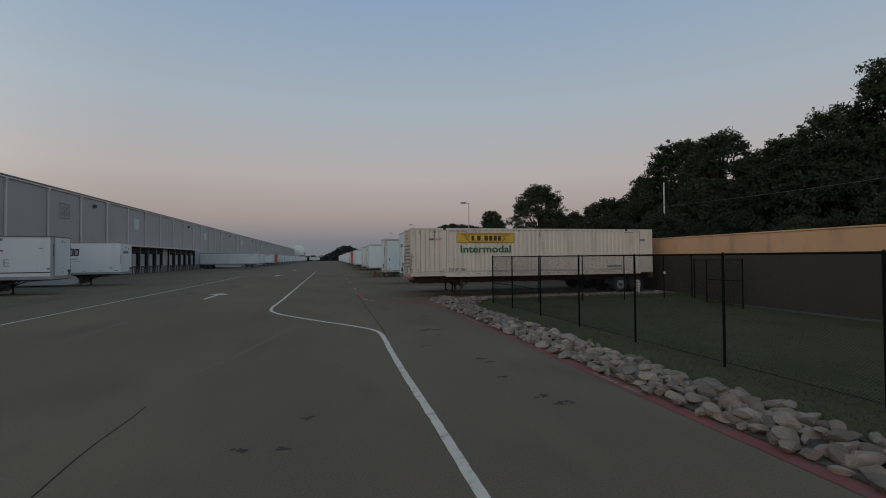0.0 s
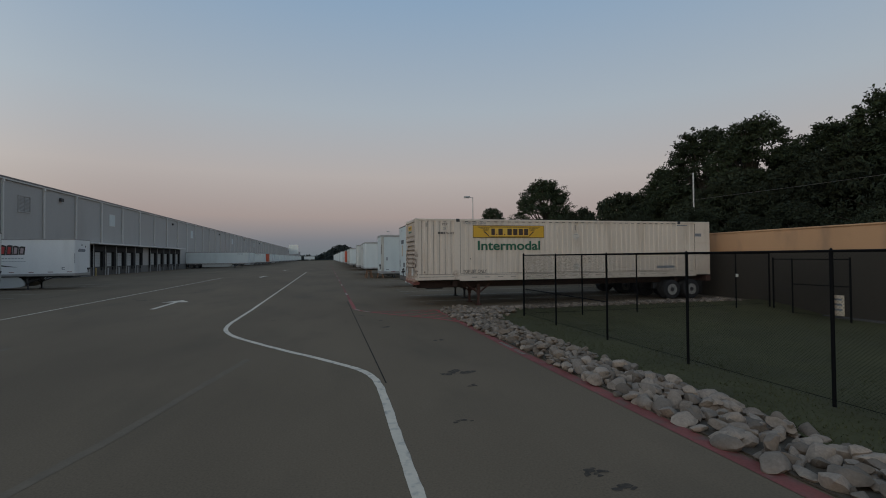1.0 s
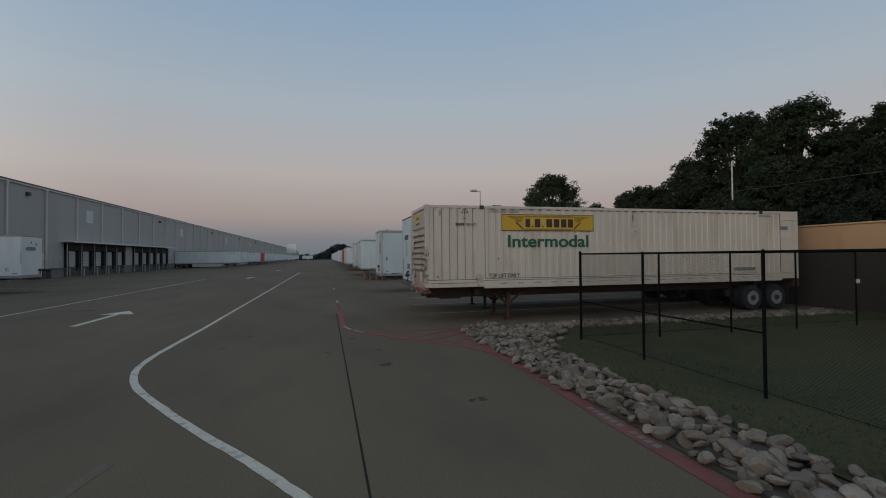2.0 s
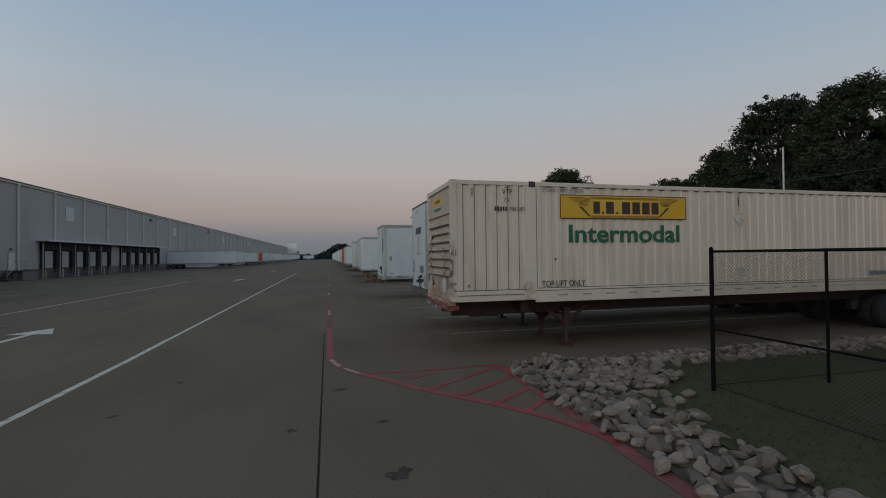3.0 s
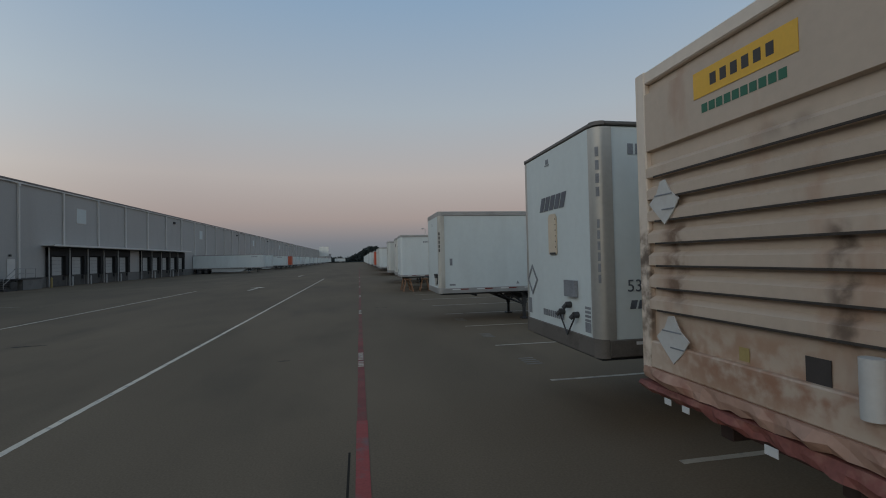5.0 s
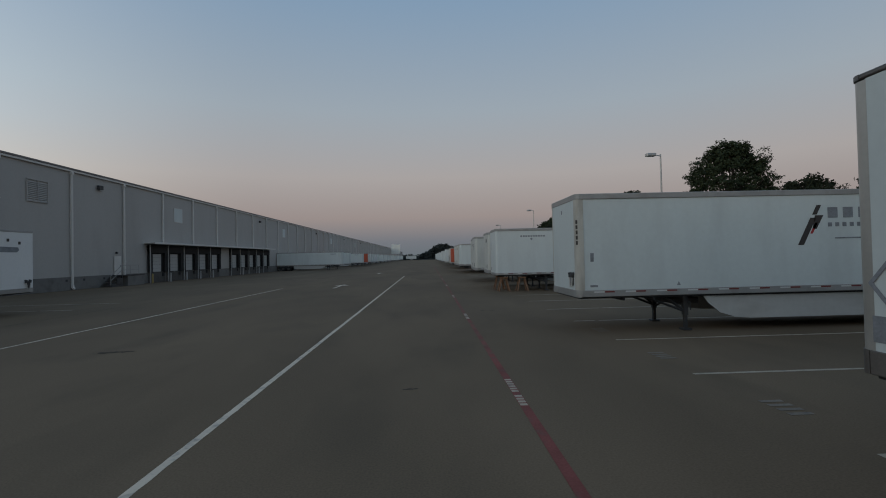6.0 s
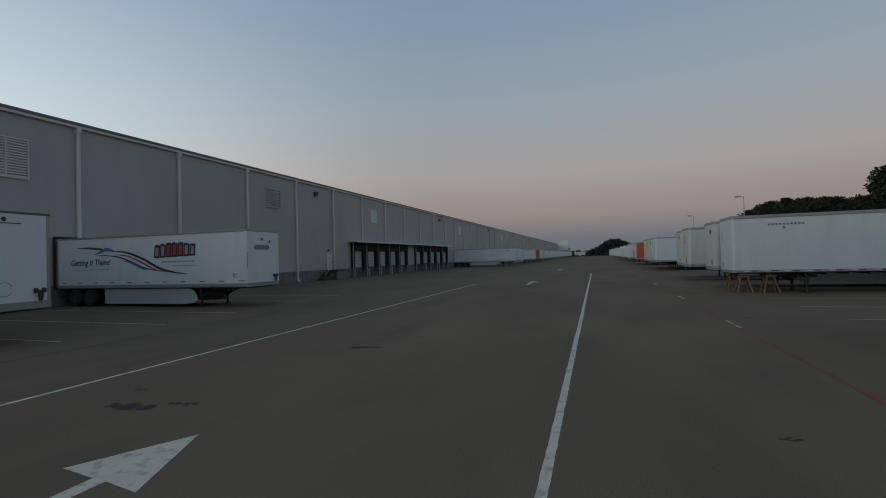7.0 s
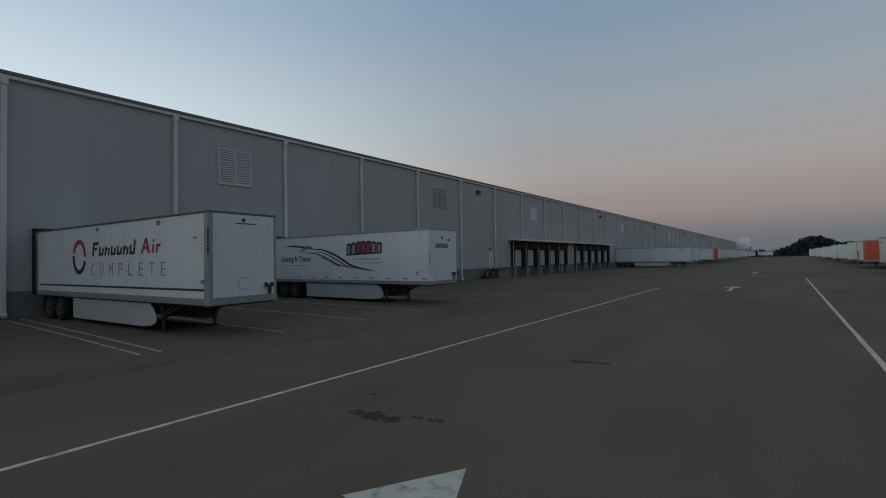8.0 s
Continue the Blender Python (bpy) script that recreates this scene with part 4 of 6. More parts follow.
bm = boxes((0.12, CL - 0.12, -hw + 0.06, hw - 0.06, CZ0 + 0.05, CZ1 - 0.05))
part("body", bm, cream, container)
for side in (-1, 1):
    y = side * (hw - 0.012)
    for a, b, deep in ((0.16, 1.88, 0.036), (2.15, CL - 2.10, 0.026), (CL - 1.82, CL - 0.98, 0.026)):
        part("side_panel", corrugated(a, b, CZ0 + 0.20, CZ1 - 0.10, y, side, depth=deep), cream, container, "ribbed cream side sheet")
    ya, yb = sorted((side * (hw - 0.06), side * hw))
    part("side_post", boxes((1.885, 2.15, ya, yb, CZ0, CZ1 - 0.101), bevel=0.008), cream, container)
    part("side_post", boxes((CL - 2.10, CL - 1.82, ya, yb, CZ0 + 0.02, CZ1 - 0.101), bevel=0.008), cream, container)
    part("bottom_rail", boxes((0.0, 1.88, ya, yb, CZ0, CZ0 + 0.25), bevel=0.008), cream, container)
    yc, yd = sorted((side * (hw - 0.05), side * (hw + 0.012)))
    part("bottom_rail", boxes((2.12, CL - 0.9, yc, yd, CZ0 - 0.06, CZ0 + 0.27), bevel=0.008), cream, container)
    part("top_rail", boxes((0.0, CL, ya, yb, CZ1 - 0.10, CZ1), bevel=0.008), cream, container)
    part("rear_panel", boxes((CL - 0.96, CL - 0.10, ya, yb, CZ0 + 0.02, CZ1 - 0.10), bevel=0.01), cream, container)
    yy = sorted((side * (hw + 0.0), side * (hw + 0.004)))
    part("panel_seam", boxes((CL - 0.978, CL - 0.958, *yy, CZ0 + 0.05, CZ1 - 0.12)), joint_shade_dark, container)
    bm = bmesh.new()
    for z in (1.55, 2.35, 3.0, 3.75):
        yy = side * (hw + 0.006)
        rod(bm, (CL - 0.86, yy, z), (CL - 0.20, yy, z), 0.02, 6)
    part("panel_rib", bm, cream, container)
    for x in (1.92, CL - 2.09):
        part("lift_casting", boxes((x + 0.03, x + 0.22, *sorted((side * (hw - 0.05), side * (hw + 0.012))), CZ1 - 0.14, CZ1 + 0.012), bevel=0.02), steel_dark, container, "dark lifting casting")
    ys_, ye_ = sorted((side * (hw - 0.14), side * (hw + 0.004)))
    for x0, x1 in ((-0.004, 0.16), (CL - 0.10, CL + 0.004)):
        part("corner_post", boxes((x0, x1, ys_, ye_, CZ0, CZ1 + 0.01), bevel=0.012), cream, container)
slot_mesh = mesh_of("lashing_slot", boxes((0, 0.16, -hw - 0.006, -hw + 0.001, CZ1 - 0.125, CZ1 - 0.105)), steel_dark)
for x in np.arange(2.4, CL - 2.3, 0.36):
    piece("lashing_slot", slot_mesh, container, Matrix.Translation((x, 0, 0)))
# front end: folded sheet set back in its frame, flat above and below the folds
bm = bmesh.new()
prof = [(0.05, CZ0 + 0.30), (0.05, 1.80)]
z = 1.86
while z < 3.28:
    prof += [(0.05, z - 0.01), (-0.005, z), (-0.005, z + 0.085), (0.05, z + 0.125)]
    z += 0.206
prof += [(0.05, 3.34), (0.0, 3.35), (0.0, CZ1 - 0.22), (0.05, CZ1 - 0.20), (0.05, CZ1 - 0.10)]
a = [bm.verts.new((px, -hw + 0.14, pz)) for px, pz in prof]
b = [bm.verts.new((px, hw - 0.14, pz)) for px, pz in prof]
for i in range(len(prof) - 1):
    bm.faces.new((a[i], a[i + 1], b[i + 1], b[i]))
# dark strips paint the shade below each fold's lower edge
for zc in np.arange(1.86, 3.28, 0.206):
    part("fold_gap", boxes((-0.012, -0.0055, -hw + 0.22 + 0.05 * math.sin(zc * 9), hw - 0.25, zc - 0.014, zc + 0.003)), joint_shade_dark, container)
part("front_panel", bm, cream_rust, container, "folded cream end sheet with rust streaks")
part("front_sill", boxes((-0.01, 0.14, -hw + 0.14, hw - 0.14, CZ0 + 0.05, CZ0 + 0.30), bevel=0.012), cream_rust, container, "rust-stained lower sill")


def bent_bar(x0, x1, y0, y1, z0, z1, seed, dent, sag, steps=26):
    """A bar across the front whose face is knocked in and whose edges are torn and bent."""
    bm = bmesh.new()
    rings = []
    for i in range(steps + 1):
        f = i / steps
        y = y0 + (y1 - y0) * f
        d = dent * (noise.noise(Vector((f * 3.1 + seed, seed, 0.3))) + 0.55 * noise.noise(Vector((f * 21.0, seed, 4.1))))
        e = dent * noise.noise(Vector((f * 11.0, seed, 9.7)))
        w = sag * (1 - f) + 0.5 * dent * noise.noise(Vector((f * 4.3, seed, 2.2))) + 0.35 * dent * noise.noise(Vector((f * 25.0, seed, 5.2)))
        rings.append([bm.verts.new(p) for p in ((x0 + d, y, z0 - w), (x0 + 0.5 * d - 0.02 + e, y, (z0 + z1) / 2 - 0.5 * w), (x0 + 0.3 * e, y, z1), (x1, y, z1), (x1, y, z0 - 0.4 * w))])
    for a, b in zip(rings, rings[1:]):
        for k in range(5):
            bm.faces.new((a[k], a[(k + 1) % 5], b[(k + 1) % 5], b[k]))
    bm.faces.new(rings[0])
    bm.faces.new(rings[-1])
    return bm


part("lower_flange", bent_bar(-0.03, 0.12, -hw + 0.05, hw - 0.05, CZ0 - 0.06, CZ0 + 0.048, 3.0, 0.07, 0.02), sill_rust, container, "knocked-in rusty lower flange")
part("front_header", boxes((0.0, 0.14, -hw + 0.14, hw - 0.14, CZ1 - 0.12, CZ1), bevel=0.012), cream, container)
part("roof", boxes((0.16, CL - 0.1, -hw + 0.06, hw - 0.06, CZ1 - 0.05, CZ1 - 0.01)), cream, container)
c_south = Face((0, -hw, 0), (1, 0, 0), (0, 0, 1), (0, -1, 0))
c_front = Face((0.0, 0, 0), (0, -1, 0), (0, 0, 1), (-1, 0, 0))
# dark joint beside the lifting post; painted shade along sills and front bay grooves
decal("seam", [rect(0.16, 1.88, CZ0 + 0.252, CZ0 + 0.268), rect(2.16, CL - 2.11, CZ0 + 0.272, CZ0 + 0.286), rect(2.151, 2.163, CZ0 + 0.29, CZ1 - 0.12)], c_south, joint_shade_dark, container, "thin dark line of joint and painted gap shade", 0.003, -0.011)
decal("groove_seam", [rect(0.16 + 0.28 * i + d, 0.168 + 0.28 * i + d, CZ0 + 0.27, CZ1 - 0.11) for i in range(6) for d in (0.152,)], c_south, joint_shade_dark, container, "thin dark line of painted shade in a groove", 0.002, -0.0475)
# company sign: yellow field, dark frame and plain blocks
bx0, bx1, bz0, bz1 = 2.78, 6.45, 3.23, 3.825
decal("company_sign", [rect(bx0, bx1, bz0, bz1)], c_south, sign_yellow, container, "yellow company panel with plain dark blocks", 0.006)
decal("sign_frame", [rect(bx0, bx1, bz0, bz0 + 0.02), rect(bx0, bx1, bz1 - 0.02, bz1), rect(bx0, bx0 + 0.02, bz0, bz1), rect(bx1 - 0.02, bx1, bz0, bz1)], c_south, ink_dark, container, "", 0.003, 0.008, joined=True)
decal("sign_mark", [rect(bx0 + a, bx0 + b, bz0 + 0.13, bz1 - 0.16) for a, b in ((0.92, 1.10), (1.28, 1.50), (1.74, 1.97), (2.04, 2.26), (2.33, 2.55), (2.61, 2.82))] + [rect(bx0 + a, bx0 + a + 0.055, bz0 + 0.13, bz0 + 0.185) for a in (1.16, 1.57)], c_south, ink_brown, container, "", 0.003, 0.010)
decal("sign_field", [rect(bx0 + 0.80, bx1 - 0.80, bz0 + 0.085, bz1 - 0.115)], c_south, sign_yellow_pale, container, "lighter yellow name field", 0.0015, 0.007)
scroll = []
for s, base in ((1, bx0), (-1, bx1)):
    for i in range(7):
        z = bz1 - 0.075 - 0.030 * i
        q = [(base + s * (0.22 + 0.045 * i + 0.006 * i * i), z), (base + s * 0.50, z + 0.012), (base + s * (0.86 - 0.018 * i), z - 0.004), (base + s * (0.86 - 0.018 * i), z - 0.014), (base + s * 0.50, z), (base + s * (0.24 + 0.045 * i + 0.006 * i * i), z - 0.014)]
        scroll.append(q if s == -1 else q[::-1])
    q = [(base + s * 0.52, bz0 + 0.30), (base + s * 0.60, bz0 + 0.30), (base + s * 0.84, bz0 + 0.07), (base + s * 0.80, bz0 + 0.055)]
    scroll.append(q)
scroll += [rect(bx0 + 0.86, bx1 - 0.86, bz1 - 0.060 - 0.020 * k, bz1 - 0.052 - 0.020 * k) for k in range(3)]
scroll += [rect(bx0 + 0.84, bx1 - 0.84, bz0 + 0.030 + 0.020 * k, bz0 + 0.037 + 0.020 * k) for k in range(3)]
decal("sign_scroll", scroll, c_south, ink_dark, container, "", 0.002, 0.009, joined=True)
lettering("lettering", "Intermodal", 0.61, c_south, 3.015, 2.635, ink_green, container, "large green painted letters", 3.22, 0.013)
lettering("lettering", "TOP LIFT ONLY", 0.215, c_south, 2.28, 1.565, ink_dark, container, "small dark stencil letters", 1.17)
lettering("lettering", "STACK LIMIT 3 HIGH", 0.14, c_south, 2.32, 3.87, ink_grey, container, "small faded stencil letters", 1.10)
lettering("lettering", "VTP", 0.17, c_south, 1.27, 3.80, ink_dark, container, "small dark stencil letters", 0.26)
lettering("lettering", "OR", 0.16, c_south, 1.33, 3.60, ink_grey, container, "small faded stencil letters", 0.14)
decal("stencil_bar", bars(1.08, 1.42, 3.40, 3.50, 5, 0.35) + [rect(1.34, 1.47, 3.96, 3.975)], c_south, ink_dark, container)
lettering("lettering", "PIN LIFT", 0.14, c_south, 1.46, 3.40, ink_dark, container, "small dark stencil letters", 0.40)
decal("warning_plate", [rect(15.35, 15.75, 3.32, 3.48), rect(14.2, 14.85, 3.88, 3.93), rect(12.9, 14.0, 1.65, 1.78)], c_south, ink_grey, container)
decal("side_slot", [rect(0.49, 0.55, 3.74, 3.93)], c_south, ink_pale, container, "worn oblong slot cover", 0.006)
for mark in (rect(8.15, 8.18, 3.62, 3.87), rect(2.62, 2.67, 2.21, 2.26)):
    decal("side_mark", [mark], c_south, ink_dark, container)
# thin dark strips on the bottom rails paint in a shadow gap
decal("rail_seam", [rect(2.08, 15.2, 1.472, 1.488), rect(0.17, 1.83, 1.400, 1.414)], c_south, ink_dark, container, "", 0.002, 0.013)
for zc, r in ((3.32, 0.23), (1.80, 0.24)):
    uc = 8.20
    decal("placard", [[(uc - r, zc), (uc - 0.5 * r, zc - 0.5 * r), (uc, zc - r), (uc + 0.5 * r, zc - 0.42 * r), (uc + 0.95 * r, zc + 0.05 * r), (uc + 0.45 * r, zc + 0.5 * r), (uc + 0.05 * r, zc + 0.9 * r), (uc - 0.4 * r, zc + 0.5 * r)]], c_south, plate_cream, container, "torn white diamond placard holder", 0.010, 0.002)
    decal("placard_clip", [rect(uc - 0.5 * r, uc + 0.5 * r, zc + 0.34 * r, zc + 0.40 * r), rect(uc - 0.05 * r, uc + 0.6 * r, zc - 0.40 * r, zc - 0.33 * r)], c_south, ink_grey, container, "", 0.004, 0.013)
decal("front_sticker", [rect(-0.16, -0.07, 1.58, 1.68)], c_front, yellow_paint, container, "faded ochre sticker", 0.003, -0.046)
decal("number_bar", column_bars(1.165, 1.195, 2.55, 3.78, 13, 0.45), c_front, ink_grey, container, "", 0.002, 0.005)
decal("rail_pad", [rect(a, a + 0.26, 1.345, 1.385) for a in np.arange(2.7, 15.0, 0.66)], c_south, ink_pale, container, "", 0.002, 0.013)
decal("post_mark", [rect(0.03, 0.07, 2.36, 2.46), rect(0.10, 0.13, 2.34, 2.50), rect(0.045, 0.125, 1.66, 1.71), rect(0.07, 0.13, 1.50, 1.56), rect(0.40, 0.46, 1.60, 1.67)], c_south, sooty, container, "", 0.002, 0.004)
decal("front_plate", [rect(-0.48, 0.43, 3.62, 3.83)], c_front, sign_yellow, container, "small yellow plate", 0.004, 0.001)
decal("front_plate_mark", bars(-0.30, 0.30, 3.68, 3.77, 6, 0.4), c_front, ink_dark, container, "", 0.002, 0.005)
decal("front_bar", bars(-0.40, 0.36, 3.49, 3.56, 10, 0.2), c_front, ink_green, container, "", 0.002, 0.001)
for zc, uc, r in ((2.84, -0.88, 0.20), (1.62, -0.82, 0.21)):
    decal("placard", [[(uc - r, zc), (uc - 0.55 * r, zc - 0.45 * r), (uc + 0.05 * r, zc - r), (uc + 0.6 * r, zc - 0.5 * r), (uc + r, zc + 0.06 * r), (uc + 0.5 * r, zc + 0.42 * r), (uc + 0.12 * r, zc + r), (uc - 0.2 * r, zc + 0.95 * r), (uc - 0.45 * r, zc + 0.45 * r)]], c_front, plate_white, container, "torn white diamond placard holder", 0.012, 0.008)
    decal("placard_clip", [rect(uc - 0.6 * r, uc + 0.6 * r, zc + 0.30 * r, zc + 0.36 * r), rect(uc - 0.1 * r, uc + 0.7 * r, zc - 0.36 * r, zc - 0.30 * r)], c_front, ink_grey, container, "", 0.004, 0.021)
bm = bmesh.new()
rod(bm, (-0.03, -0.80, 1.47), (-0.03, -0.80, 1.80), 0.06, 12)
part("document_tube", bm, plate_white, container, "white document tube", True)
decal("vent_grille", [rect(0.36, 0.52, 1.54, 1.72)], c_front, ink_dark, container, "", 0.006, -0.045)

chassis = thing("container_chassis", "rusty red skeletal chassis under the container", "chassis", pose(CX, CY, 0))


def wheel_set(parent, x, r=0.50, rim=rim_dull):
    """One axle with a pair of wheels at each end."""
    bm = bmesh.new()
    rod(bm, (x, -0.9, r), (x, 0.9, r), 0.07, 10)
    part("axle", bm, steel_dark, parent)
    for s in (-1, 1):
        for inner in (0, 1):
            yo = 1.27 - 0.31 * inner
            prof = [(0.30, yo - 0.26), (0.44, yo - 0.27), (r - 0.015, yo - 0.25), (r, yo - 0.20), (r, yo - 0.06), (r - 0.015, yo - 0.01), (0.44, yo + 0.01), (0.29, yo)]
            bm = bmesh.new()
            lathe_y(bm, x, r, [(a, s * b) for a, b in prof])
            w = part("wheel", bm, rubber, parent, "", True)
            if inner == 0:
                bm = bmesh.new()
                lathe_y(bm, x, r, [(a, s * b) for a, b in ((0.285, yo + 0.004), (0.29, yo + 0.014), (0.272, yo - 0.02), (0.262, yo - 0.12), (0.235, yo - 0.155), (0.17, yo - 0.11), (0.115, yo - 0.10), (0.02, yo - 0.10))])
                part("rim", bm, rim, w, "pale pressed wheel rim", True)
                bm = bmesh.new()
                lathe_y(bm, x, r, [(a, s * b) for a, b in ((0.115, yo - 0.09), (0.112, yo + 0.02), (0.09, yo + 0.045), (0.02, yo + 0.05))], 14)
                part("hub", bm, steel_dark, w, "dark wheel hub", True)


def landing_gear(parent, x, z_top, mat, foot_w=0.13, spread=0.95, lean=0.62):
    for s in (-1, 1):
        leg = part("leg", boxes((x - 0.07, x + 0.07, s * spread - 0.07, s * spread + 0.07, 0.45, z_top), (x - 0.05, x + 0.05, s * spread - 0.05, s * spread + 0.05, 0.06, 0.45), bevel=0.008), mat, parent)
        part("foot", boxes((x - foot_w, x + foot_w, s * spread - foot_w, s * spread + foot_w, 0.0, 0.06), bevel=0.01), mat, leg)
    # struts run forward and back from each leg, and a crossed pair ties the legs together
    for s in (-1, 1):
        bm = bmesh.new()
        rod(bm, (x - 0.04, s * spread, 0.60), (x - 0.58, s * spread * 0.92, z_top), 0.042, 6)
        part("brace", bm, mat, parent)
        bm = bmesh.new()
        rod(bm, (x, s * spread, 0.55), (x + lean, s * spread * 0.86, z_top), 0.042, 6)
        part("brace", bm, mat, parent)
        bm = bmesh.new()
        rod(bm, (x, s * spread, 0.50), (x, -s * spread * 0.55, z_top), 0.035, 6)
        part("brace", bm, mat, parent)
    bm = bmesh.new()
    rod(bm, (x, -spread, 0.80), (x, spread, 0.80), 0.03, 8)
    part("cross_shaft", bm, mat, parent)
    bm = bmesh.new()
    rod(bm, (x, -spread - 0.30, 0.85), (x, -spread, 0.85), 0.014, 6)
    rod(bm, (x, -spread - 0.30, 0.85), (x, -spread - 0.30, 0.62), 0.014, 6)
    part("crank", bm, mat, parent)


parts("frame_beam", [(0.2, CL - 0.1, -0.55, -0.42, 0.86, 1.199), (0.2, CL - 0.1, 0.42, 0.55, 0.86, 1.199),], rust_dark, chassis, bevel=0.01)
parts("cross_member", [(x, x + 0.12, -0.42, 0.42, 0.90, 1.10) for x in (0.3, 2.0, 4.0, 6.0, 8.0, 10.0, 12.0, 14.0, 15.6)], rust_red, chassis)
part("front_bolster", bent_bar(-0.045, 0.22, -hw + 0.13, hw - 0.02, 1.10, CZ0 - 0.085, 11.3, 0.075, 0.045, 40), rust_bright, chassis, "dented rusty red front bolster")
part("rear_bolster", boxes((CL - 0.25, CL + 0.05, -hw + 0.02, hw - 0.02, 0.92, CZ0 - 0.021), bevel=0.015), rust_red, chassis)
parts("outrigger", [(1.85, 2.05, -hw + 0.30, hw - 0.30, 0.95, CZ0 - 0.065), (CL - 2.05, CL - 1.85, -hw + 0.30, hw - 0.30, 0.95, CZ0 - 0.065),], rust_dark, chassis)
parts("reflector", [(-0.125, -0.118, -0.30, -0.20, 1.06, 1.12), (-0.125, -0.118, 0.50, 0.58, 1.08, 1.13), (-0.125, -0.118, 0.72, 0.80, 1.08, 1.13),], reflect_white, chassis)
landing_gear(chassis, 3.20, 1.0, rust_red, 0.13, 0.72)
part("fifth_wheel_plate", boxes((0.7, 1.5, -0.45, 0.45, 0.80, 0.89), bevel=0.02), steel_dark, chassis)
for x in (13.85, 15.08):
    wheel_set(chassis, x, 0.51, rim_white)
parts("suspension", [(13.2, 15.7, -0.62, -0.40, 0.52, 0.84), (13.2, 15.7, 0.40, 0.62, 0.52, 0.84),], steel_dark, chassis, bevel=0.03)
parts("mud_flap", [(15.72, 15.735, -1.25, -0.65, 0.25, 0.95), (15.72, 15.735, 0.65, 1.25, 0.25, 0.95),], rubber, chassis)


# ---- dry van trailers ----
# the front edge of a side skirt, from the body down: (metres behind the nose, height)
SKIRT_LONG = ((3.75, 1.08), (3.95, 0.80), (4.30, 0.52), (4.75, 0.38), (5.2, 0.34))
SKIRT_LOW = ((4.0, 1.08), (3.62, 0.85), (3.42, 0.55), (3.45, 0.36), (3.75, 0.23), (4.4, 0.17))


